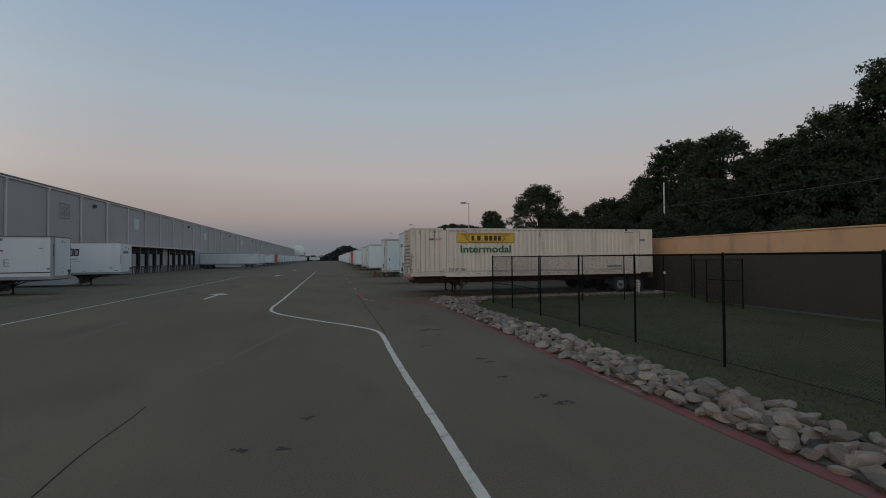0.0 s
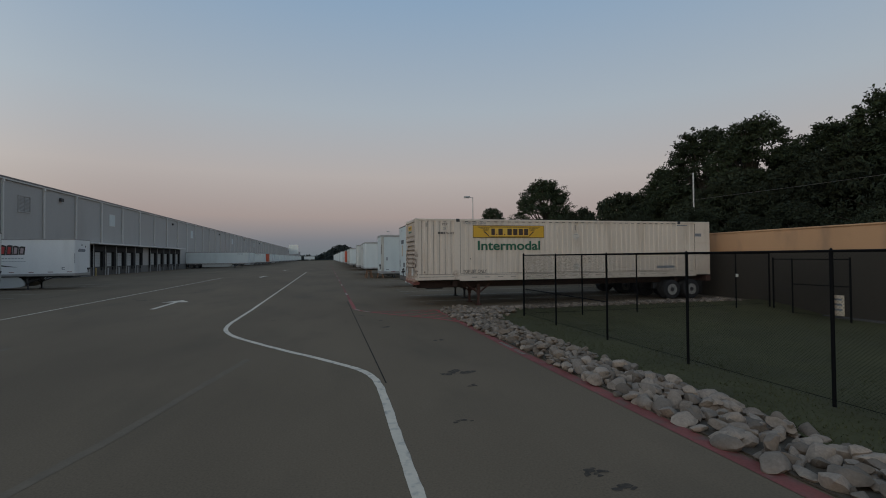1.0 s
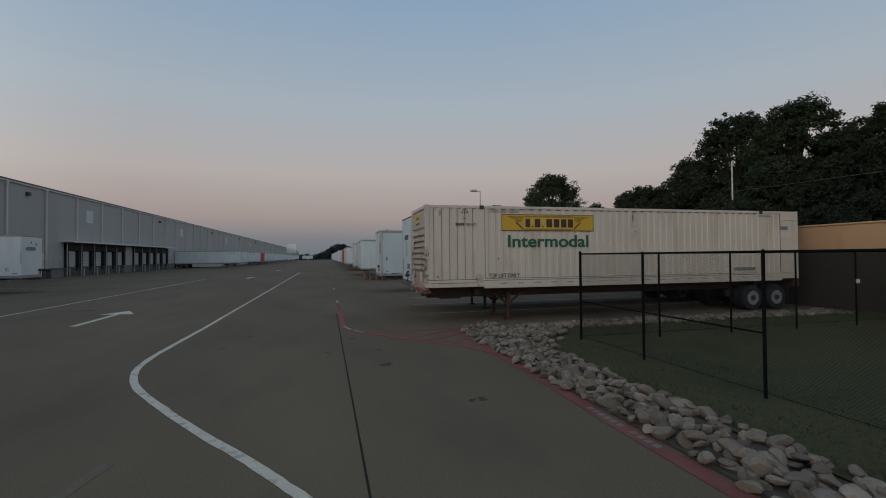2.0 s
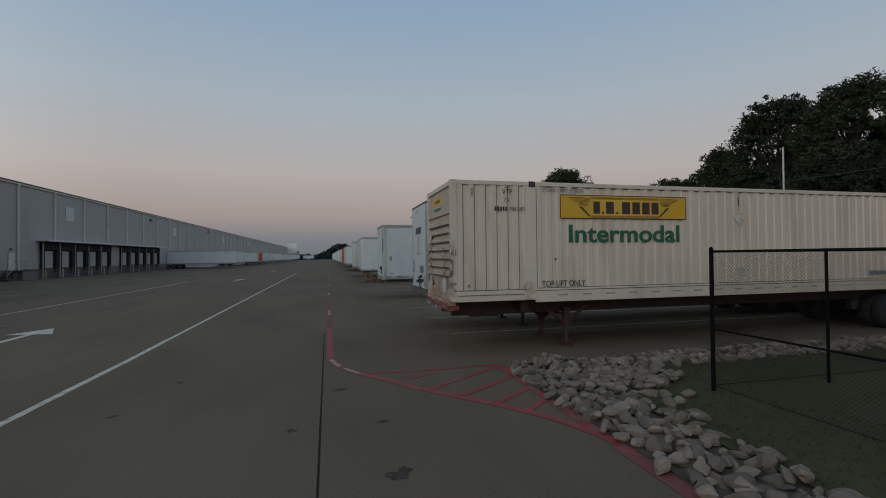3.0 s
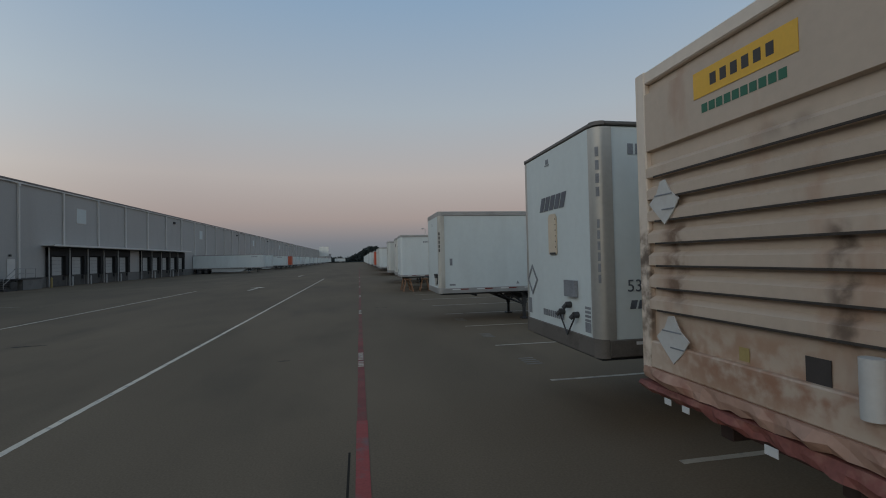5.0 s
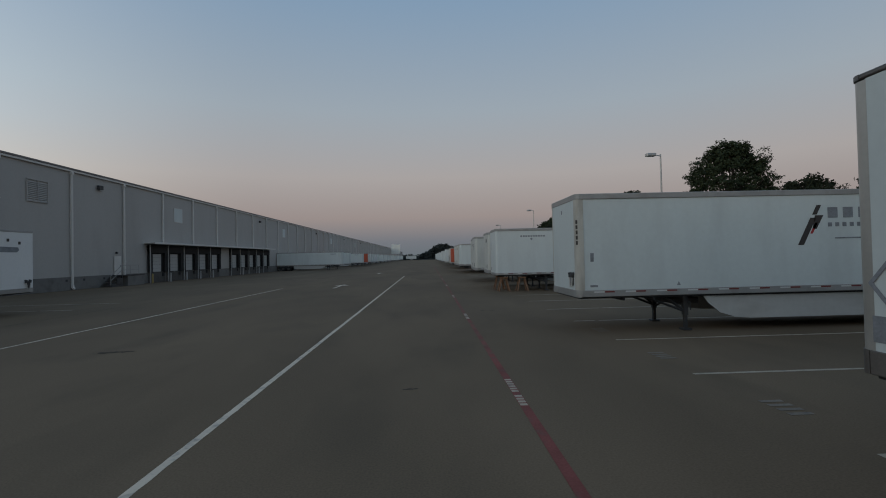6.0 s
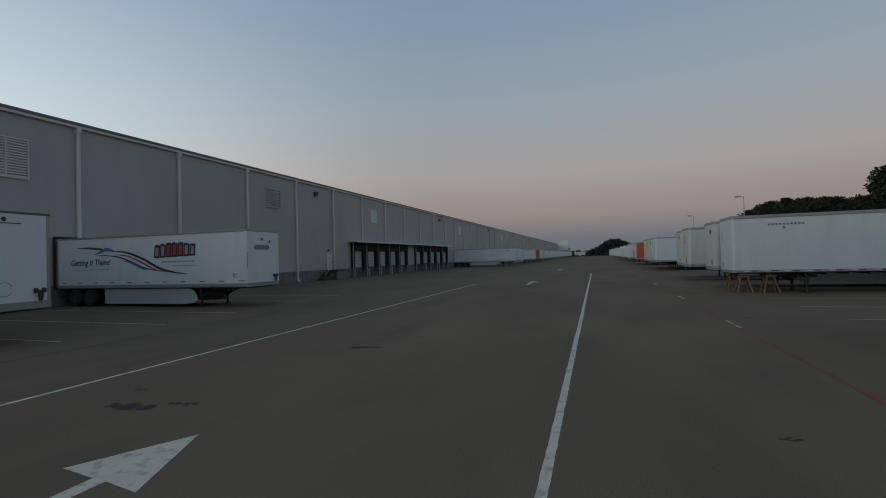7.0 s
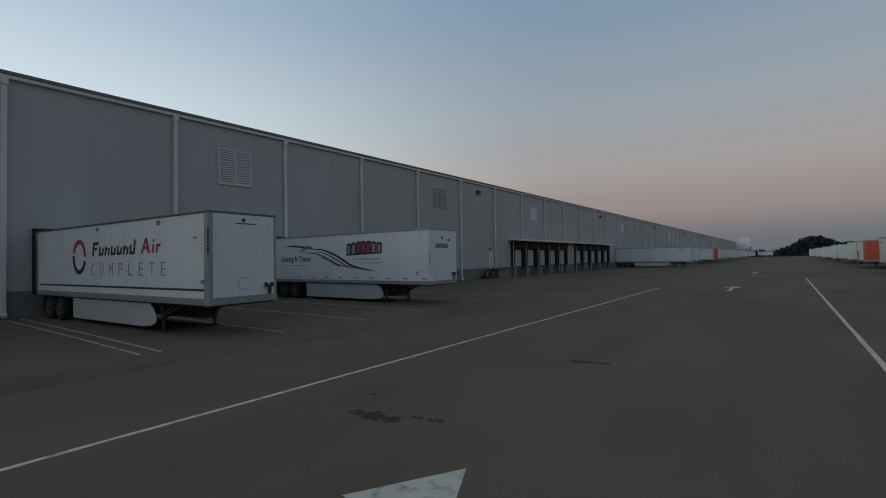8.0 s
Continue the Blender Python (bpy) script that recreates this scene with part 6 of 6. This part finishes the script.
decal("wave_mark", wave([(-8.8, 2.68), (-8.0, 2.50), (-7.2, 2.18), (-6.7, 2.06)], 0.05), ss, ink_blue, ml, "", 0.003, 0.007, joined=True)
# arched company mark: dark-edged blocks, red in the middle and pale at the ends
for i in range(7):
    x0, x1 = -6.31 + 0.415 * i, -5.91 + 0.415 * i
    arch = 3.40 + 0.15 * math.sin(math.pi * (i + 0.5) / 7)
    foot = 2.73 + 0.012 * i
    decal("company_mark", [[(x0, foot), (x1, foot), (x1 + 0.05, arch - 0.05 * (i % 2)), (x0 + 0.18, arch + 0.04), (x0 + 0.05, arch - 0.02)]], ss, ink_dark, ml, "dark-edged block of an arched company mark", 0.003, 0.003)
    decal("company_mark_accent", [[(x0 + 0.10, foot + 0.10), (x1 - 0.10, foot + 0.10), (x1 - 0.06, arch - 0.14), (x0 + 0.14, arch - 0.10)]], ss, ink_red if 1 < i < 5 else ink_rose, ml, "", 0.003, 0.007)
decal("name_bar", bars(-5.76, -3.44, 2.46, 2.55, 11, 0.25) + bars(-5.06, -3.30, 2.25, 2.30, 9, 0.25), ss, ink_faint, ml, "", 0.003, 0.003)
lettering("lettering", "Getting It There!", 0.50, ss, -12.83, 2.30, ink_navy, ml, "dark blue slanted slogan", 3.15, 0.008, 0.2)
decal("name_bar", [rect(-12.66, -9.77, 2.15, 2.19)], ss, ink_faint, ml, "", 0.003, 0.003)
decal("red_tape", [rect(-13.55 + 1.30 * i, -13.21 + 1.30 * i, 1.375, 1.42) for i in range(11)], ss, reflect_red, ml, "", 0.002, 0.003)
decal("number_bar", column_bars(-0.02, 0.02, 2.1, 2.9, 6, 0.15), corner_face(1, 0.10), ink_grey, ml, "", 0.003, 0.003)
decal("side_tag", [rect(-0.92, -0.86, 1.58, 1.78), rect(-0.86, -0.70, 1.73, 1.78), rect(-0.86, -0.70, 1.58, 1.63)], ss, ink_grey, ml, "", 0.005, 0.003)
nf = front_face()
decal("company_mark", [[(-0.75, 3.02), (0.32, 3.02), (0.45, 3.12), (0.40, 3.26), (-0.62, 3.28), (-0.80, 3.16)]], nf, ink_grey, ml, "grey oval", 0.003, 0.004)
decal("nose_mark", [rect(-0.22, -0.08, 3.52, 3.66), rect(0.40, 0.54, 3.40, 3.54)], nf, ink_dark, ml, "", 0.003, 0.004)
air_box(ml, -0.90, 1.55)

d1 = docked("pale grey-white box trailer backed onto a far dock", 132.1, 14.5, panel=panel_cool_dim, far=True)
decal("name_bar", [rect(-2.6, -1.3, 3.5, 3.62)], side_face(1), ink_grey, d1, "", 0.003, 0.003)
for y in (141.4, 165.0, 184.5, 192.0, 201.0, 208.6, 227.0, 245.0, 264.5, 285.0, 310.0, 340.0, 380.0):
    copy_thing(d1, pose(LX, y, 0, 0, 0, 180))
docked("orange box trailer backed onto a far dock", 174.7, 14.5, panel=panel_orange, far=True)


# ---- yard lamps ----
def yard_lamp(x, y, height, turn):
    p = thing("yard_lamp", "tall grey steel yard lamp with one flat head", "street lamp", pose(x, y, 0, 0, 0, turn), "yard lamps")
    bm = bmesh.new()
    rod(bm, (0, 0, 0.6), (0, 0, height), 0.10, 12, 0.06)
    part("pole", bm, pole_steel, p, "", True)
    bm = bmesh.new()
    rod(bm, (0, 0, 0), (0, 0, 0.62), 0.26, 16)
    part("base", bm, concrete, p, "round concrete base", True)
    bm = bmesh.new()
    rod(bm, (0, 0, height - 0.15), (-0.55, 0, height - 0.05), 0.04, 8)
    part("arm", bm, pole_steel, p)
    part("head", boxes((-1.25, -0.45, -0.25, 0.25, height - 0.18, height + 0.08), bevel=0.05), pole_steel, p, "flat box lamp head, unlit")


yard_lamp(20.0, 65.3, 10.65, 0)
yard_lamp(20.0, 112.5, 10.75, 0)
yard_lamp(20.0, 152.0, 10.75, 0)
pole = thing("steel_pole", "plain pale steel pole among the trees", "pole", pose(37.0, 44.0, 0))
bm = bmesh.new()
rod(bm, (0, 0, 0), (0, 0, 10.7), 0.10, 10, 0.07)
part("shaft", bm, pole_steel, pole, "", True)
bm = bmesh.new()
rod(bm, (0, 0, 10.7), (0, 0, 10.8), 0.09, 10, 0.03)
part("cap", bm, pole_steel, pole)


cable = thing("overhead_cable", "thin grey overhead cable running from a pale pole", "cable", pose(37.0, 44.0, 8.0))
bm = bmesh.new()
ends = [(0.0, 0.0, 0.0), (-1.75, -6.55, -0.38), (-3.5, -13.1, -0.76), (-5.25, -19.6, -1.10), (-7.0, -26.2, -1.38), (-9.6, -36.0, -1.62), (-12.3, -46.0, -1.70), (-15.0, -56.0, -1.60)]
rings = [[bm.verts.new((x + 0.014 * math.cos(k * math.pi / 3), y, z + 0.014 * math.sin(k * math.pi / 3))) for k in range(6)] for x, y, z in ends]
for lo, hi in zip(rings, rings[1:]):
    for k in range(6):
        bm.faces.new((lo[k], lo[(k + 1) % 6], hi[(k + 1) % 6], hi[k]))
part("wire", bm, rail_grimy, cable, "", True)


# ---- trees ----
def tree_parts(seed, height, spread, clumps, leaves, trunk_h, leaf_size=0.30, low=0.28):
    """Meshes of a trunk with limbs and of a ragged crown of leaf clumps."""
    r = random.Random(seed)
    bm = bmesh.new()
    rod(bm, (0, 0, -0.3), (0.1, 0.05, trunk_h), 0.035 * height * 0.8, 9, 0.022 * height)
    rod(bm, (0.1, 0.05, trunk_h), (0.2, -0.1, height * 0.75), 0.022 * height, 8, 0.006 * height)
    centres = []
    for i in range(clumps):
        a = r.random() * 2 * math.pi
        zc = low + (0.97 - low) * r.random() ** 0.8
        belly = math.sin(math.pi * min(1, max(0.08, (zc - low + 0.12) / (1.12 - low)))) ** 0.7
        rad = spread * belly * (0.45 + 0.55 * r.random() ** 0.5) * (0.8 + 0.4 * noise.noise(Vector((math.cos(a) * 2, math.sin(a) * 2, zc * 4 + seed))))
        centres.append((Vector((rad * math.cos(a), rad * math.sin(a), zc * height)), (0.10 + 0.09 * r.random()) * spread + 0.25))
    for c, _ in centres[::3]:
        s = Vector((0.1, 0.0, max(trunk_h * 0.8, c.z * 0.62)))
        rod(bm, s, c, 0.009 * height, 5, 0.003 * height)
    trunk = mesh_of("trunk", bm, bark, True)
    g = np.random.default_rng(seed)
    vs, fs = [], []
    # each bough ends in a handful of twigs; the small leaves crowd round the twigs and leave gaps between them
    for c, rad in centres:
        twigs = g.normal(size=(9, 3))
        twigs *= (rad * (0.35 + 0.75 * g.random((9, 1)) ** 0.6)) / (np.linalg.norm(twigs, axis=1, keepdims=True) + 1e-6)
        twigs[:, 2] *= 0.8
        which = g.integers(0, 9, leaves)
        p = np.array(c) + twigs[which] + g.normal(size=(leaves, 3)) * (0.19 * rad, 0.19 * rad, 0.13 * rad)
        u, w = g.normal(size=(leaves, 3)), g.normal(size=(leaves, 3))
        u /= np.linalg.norm(u, axis=1, keepdims=True)
        w = np.cross(u, w)
        w /= np.linalg.norm(w, axis=1, keepdims=True) + 1e-6
        s = leaf_size * (0.6 + 0.8 * g.random((leaves, 1)))
        tri = np.stack([p - u * s - w * s * 0.45, p + u * s, p - u * s + w * s * 0.45], 1).reshape(-1, 3)
        k = len(vs)
        vs += tri.tolist()
        fs += [(k + 3 * q, k + 3 * q + 1, k + 3 * q + 2) for q in range(leaves)]
    me = bpy.data.meshes.new("crown")
    me.from_pydata(vs, [], fs)
    return trunk, me


def tree(kind, x, y, s=1.0, turn=0.0, label="dark broadleaf tree with a ragged crown", mat=leaf, z=0.0, sz=None):
    trunk, crown = kind
    t = thing("tree", label, "tree", pose(x, y, z, 0, 0, turn), "trees beyond the wall")
    t.scale = (s, s, sz or s)
    piece("trunk", trunk, t)
    if not crown.materials:
        crown.materials.append(mat)
    piece("crown", crown, t)


oak_a = tree_parts(3, 16.5, 6.0, 150, 260, 3.0, 0.150, 0.08)
oak_b = tree_parts(8, 15.5, 5.6, 140, 260, 3.0, 0.150, 0.08)
oak_c = tree_parts(15, 16.0, 5.7, 150, 240, 4.0, 0.150, 0.30)
bush = tree_parts(21, 8.6, 5.0, 100, 190, 1.2, 0.150, 0.05)
bush_b = tree_parts(27, 7.6, 4.6, 90, 190, 1.0, 0.150, 0.05)
cedar = tree_parts(33, 11.5, 2.9, 80, 200, 1.5, 0.130, 0.12)
far_oak = tree_parts(41, 16.0, 5.8, 120, 70, 3.0, 0.30, 0.08)
far_bush = tree_parts(45, 8.2, 4.8, 80, 70, 1.2, 0.26, 0.05)

rt = random.Random(4)
# tall trees behind the wall, and a lower row that closes the gaps behind them
for kind, x, y, s, tall in ((oak_b, 46.5, 58.6, 1.08, 0.92), (oak_a, 45.5, 51.6, 1.12, 1.08), (oak_b, 45.0, 44.3, 1.10, 1.08), (oak_a, 46.0, 37.2, 1.02, 0.89), (oak_b, 45.0, 30.8, 1.05, 1.00), (oak_a, 45.0, 25.8, 1.05, 1.12),
                           (oak_b, 44.0, 18.5, 1.15, 1.05), (oak_a, 43.0, 11.0, 1.15, 1.02), (oak_b, 42.0, 3.5, 1.1, 1.05), (oak_a, 42.0, -4.5, 1.1, 1.05), (oak_b, 43.0, -13, 1.2, 1.1), (oak_a, 42.0, -24, 1.2, 1.1),
                           (oak_b, 53.0, 62.5, 0.95, 0.70), (oak_a, 54.0, 55.5, 1.1, 0.84), (oak_b, 55.0, 47.5, 1.1, 0.92), (oak_a, 55.0, 40.5, 1.1, 0.86), (oak_b, 54.0, 33.0, 1.1, 0.88), (oak_a, 54.0, 25.5, 1.1, 0.98), (oak_b, 52.0, 12.0, 1.2, 1.0)):
    tree(kind, x, y, s, rt.random() * 360, sz=tall)
# mid-height growth between the trunks
for i in range(12):
    tree(bush if i % 2 else bush_b, 41.0 + 2.0 * rt.random(), 8 + 5.0 * i, 1.15, rt.random() * 360, "tall dark understorey shrub among the trees", leaf_dark, sz=1.15 + 0.2 * rt.random() - 0.02 * max(0, i - 8))
for x, y, s, tall in ((44.5, 64.2, 0.80, 0.62), (50.0, 62.0, 1.0, 0.95), (44.0, 62.4, 0.9, 1.25)):
    tree(bush, x, y, s, rt.random() * 360, "tall dark understorey shrub among the trees", leaf_dark, sz=tall)
tree(oak_c, 45.0, 64.4, 0.55, 40, "feathery young tree beside the taller trees", sz=0.66)
tree(cedar, 45.0, 62.6, 0.95, 40, "dark ragged cedar beside the taller trees", leaf_dark)
# lower growth closer to the wall
for i in range(17):
    y = -26 + 5.0 * i
    tree(bush if i % 2 else bush_b, 31.0 + 2.5 * rt.random() + (0.10 * max(0, y - 30)), y, (0.60 if 8 < y < 46 else 0.74) + 0.16 * rt.random(), rt.random() * 360, "dense dark shrub behind the boundary wall", leaf_dark)
for i in range(12):
    tree(bush if i % 2 else bush_b, 25.5 + 1.2 * rt.random(), -22 + 5.6 * i, 0.48 + 0.12 * rt.random(), rt.random() * 360, "low dark shrub behind the boundary wall", leaf_dark)
# trees further along the yard
tree(oak_c, 44.9, 93.5, 1.28, 70, "single broadleaf tree with an open crown", sz=1.12)
tree(bush_b, 46.0, 80.5, 1.25, 120, "dense dark shrub near a single tree", leaf_dark, sz=1.4)
tree(bush, 55.0, 100.0, 1.15, 20, "dense dark shrub near a single tree", leaf_dark)
tree(oak_c, 43.0, 115.0, 0.72, 200, "smaller broadleaf tree far along the yard")
for i in range(9):
    tree(far_bush, 53 + 3 * rt.random(), 74 + 6.6 * i, 0.84 + 0.24 * rt.random(), rt.random() * 360, "dense dark shrub along the far boundary", leaf_dark)
for i, (y, tall) in enumerate(((128, 1.0), (139, 0.74), (147, 0.80), (156, 0.86), (165, 0.92), (175, 0.98), (185, 1.0), (195, 1.0), (205, 0.95), (213, 0.85))):
    tree(far_oak, 45 + 2 * rt.random(), y, 0.95, rt.random() * 360, sz=tall)
for i in range(14):
    tree(far_bush, 40 + 6 * rt.random(), 130 + 10.0 * i, 1.1 + 0.4 * rt.random(), rt.random() * 360, "dense dark shrub along the far boundary", leaf_dark)

# wooded rise at the end of the yard and low woods round the horizon
g = np.random.default_rng(12)
vs, fs = [], []


def canopy_clump(x, y, z, r):
    for _ in range(7):
        d = g.normal(size=3) * r * 0.55
        u = g.normal(size=3)
        u /= np.linalg.norm(u)
        w = np.cross(u, g.normal(size=3))
        w /= np.linalg.norm(w) + 1e-6
        s = r * (0.5 + 0.5 * g.random())
        k = len(vs)
        p = np.array((x, y, z)) + d
        vs.extend([tuple(p - u * s), tuple(p + w * s * 0.8), tuple(p + u * s), tuple(p - w * s * 0.8)])
        fs.append((k, k + 1, k + 2, k + 3))


def rise(x):
    return 1.6 + 13.6 * math.exp(-((x - 13) / 17) ** 2) + 7.5 * math.exp(-((x - 42) / 20) ** 2) + 1.8 * noise.noise(Vector((x * 0.08, 2.0, 0)))


for i in range(5200):
    x = -95 + 250 * g.random()
    top = rise(x)
    canopy_clump(x, 505 + 30 * g.random(), top * (0.05 + 0.93 * g.random() ** 0.6), 1.0)
for i in range(1500):
    a = g.random() * 2 * math.pi
    rr = 640 + 60 * g.random()
    canopy_clump(rr * math.cos(a), rr * math.sin(a) + 60, 5 * g.random() ** 0.7, 3.2)
me = bpy.data.meshes.new("distant_woods")
me.from_pydata(vs, [], fs)
me.materials.append(hazed_wood)
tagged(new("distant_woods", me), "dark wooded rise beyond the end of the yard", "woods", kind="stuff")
bm = bmesh.new()
top = [bm.verts.new((x, 540, max(1.0, rise(x) * 0.92))) for x in range(-95, 156, 5)]
low = [bm.verts.new((x, 505, 0)) for x in range(-95, 156, 5)]
back = [bm.verts.new((x, 575, 0)) for x in range(-95, 156, 5)]
for i in range(len(top) - 1):
    bm.faces.new((low[i], low[i + 1], top[i + 1], top[i]))
    bm.faces.new((top[i], top[i + 1], back[i + 1], back[i]))
tagged(new("wooded_hill", mesh_of("wooded_hill", bm, hazed_wood, True)), "low dark hill at the end of the yard", "hill", kind="structure")


# ---- limestone riprap beside the red line ----
riprap = tagged(new("riprap_bed", mesh_of("riprap_bed", boxes((5.03, 6.25, -12.0, 23.5, 0.008, 0.03), (5.5, 20.8, 23.05, 24.12, 0.008, 0.034)), gravel)), "bed of grit under a border of pale limestone rocks", "rocks", kind="structure")
rs = random.Random(9)
stone_meshes = []
for i in range(16):
    bm = bmesh.new()
    bmesh.ops.create_icosphere(bm, subdivisions=2, radius=1.0)
    cuts = [(Vector((rs.gauss(0, 1), rs.gauss(0, 1), rs.gauss(0, 1))).normalized(), rs.uniform(0.46, 0.78)) for _ in range(11)]
    for v in bm.verts:
        p = v.co * (1.0 + 0.22 * noise.noise(v.co * 1.1 + Vector((7.3 * i, 0, 0))))
        for n_cut, d_cut in cuts:
            over = p.dot(n_cut) - d_cut
            if over > 0:
                p -= n_cut * over * 0.94
        p *= 1.0 + 0.05 * noise.noise(v.co * 3.5 + Vector((0, 3.1 * i, 0)))
        v.co = Vector((p.x * 0.27, p.y * 0.185, p.z * 0.135))
    stone_meshes.append(mesh_of("stone", bm, limestone, True))


loose = []


def stone(x, y, z, s):
    if x < 5.75 and y > 23.45 and math.hypot(x - 5.75, y - 23.45) > 0.72:
        return
    m = pose(x, y, z, rs.uniform(-24, 24), rs.uniform(-24, 24), rs.uniform(0, 360)) @ Matrix.Diagonal((s * rs.uniform(0.8, 1.25), s * rs.uniform(0.8, 1.2), s * rs.uniform(0.8, 1.3), 1))
    me = stone_meshes[rs.randrange(len(stone_meshes))]
    if x < 6.5 and 5.5 < y < 13.0:
        piece("stone", me, riprap, m)
    else:
        loose.append((me, m))


y = 1.2
while y < 24.1:
    small = 0.98 if y < 13 else 0.78
    for x in (5.06, 5.25, 5.44, 5.63, 5.82, 6.01, 6.18):
        stone(x + rs.uniform(-0.10, 0.10), y + rs.uniform(-0.13, 0.13), rs.uniform(0.04, 0.10), small * rs.uniform(0.38, 1.0))
    for k in range(rs.randrange(1, 3)):
        stone(rs.uniform(5.2, 6.05), y + rs.uniform(-0.12, 0.12), rs.uniform(0.12, 0.17), small * rs.uniform(0.35, 0.95))
    y += 0.25 if y < 13 else 0.19
x = 6.3
while x < 20.3:
    for y in (23.10, 23.28, 23.46, 23.64, 23.82, 24.0):
        stone(x + rs.uniform(-0.12, 0.12), y + rs.uniform(-0.1, 0.1), rs.uniform(0.03, 0.08), rs.uniform(0.40, 0.76))
    x += 0.21
# the inner corner, where the two borders run together in a broad fillet
for _ in range(210):
    x, y = rs.uniform(6.2, 8.5), rs.uniform(19.6, 23.1)
    if y > 19.9 + (x - 6.3) * 1.55:
        stone(x, y, rs.uniform(0.05, 0.09), rs.uniform(0.40, 0.76))
# the stones furthest along, in one mesh
vs, fs = [], []
for me, m in loose:
    k = len(vs)
    vs += [tuple(m @ v.co) for v in me.vertices]
    fs += [tuple(k + i for i in p.vertices) for p in me.polygons]
me = bpy.data.meshes.new("stones")
me.from_pydata(vs, [], fs)
me.materials.append(limestone_far)
rest = new("stones", me)
rest.parent = riprap
rest["kind"] = "stuff"
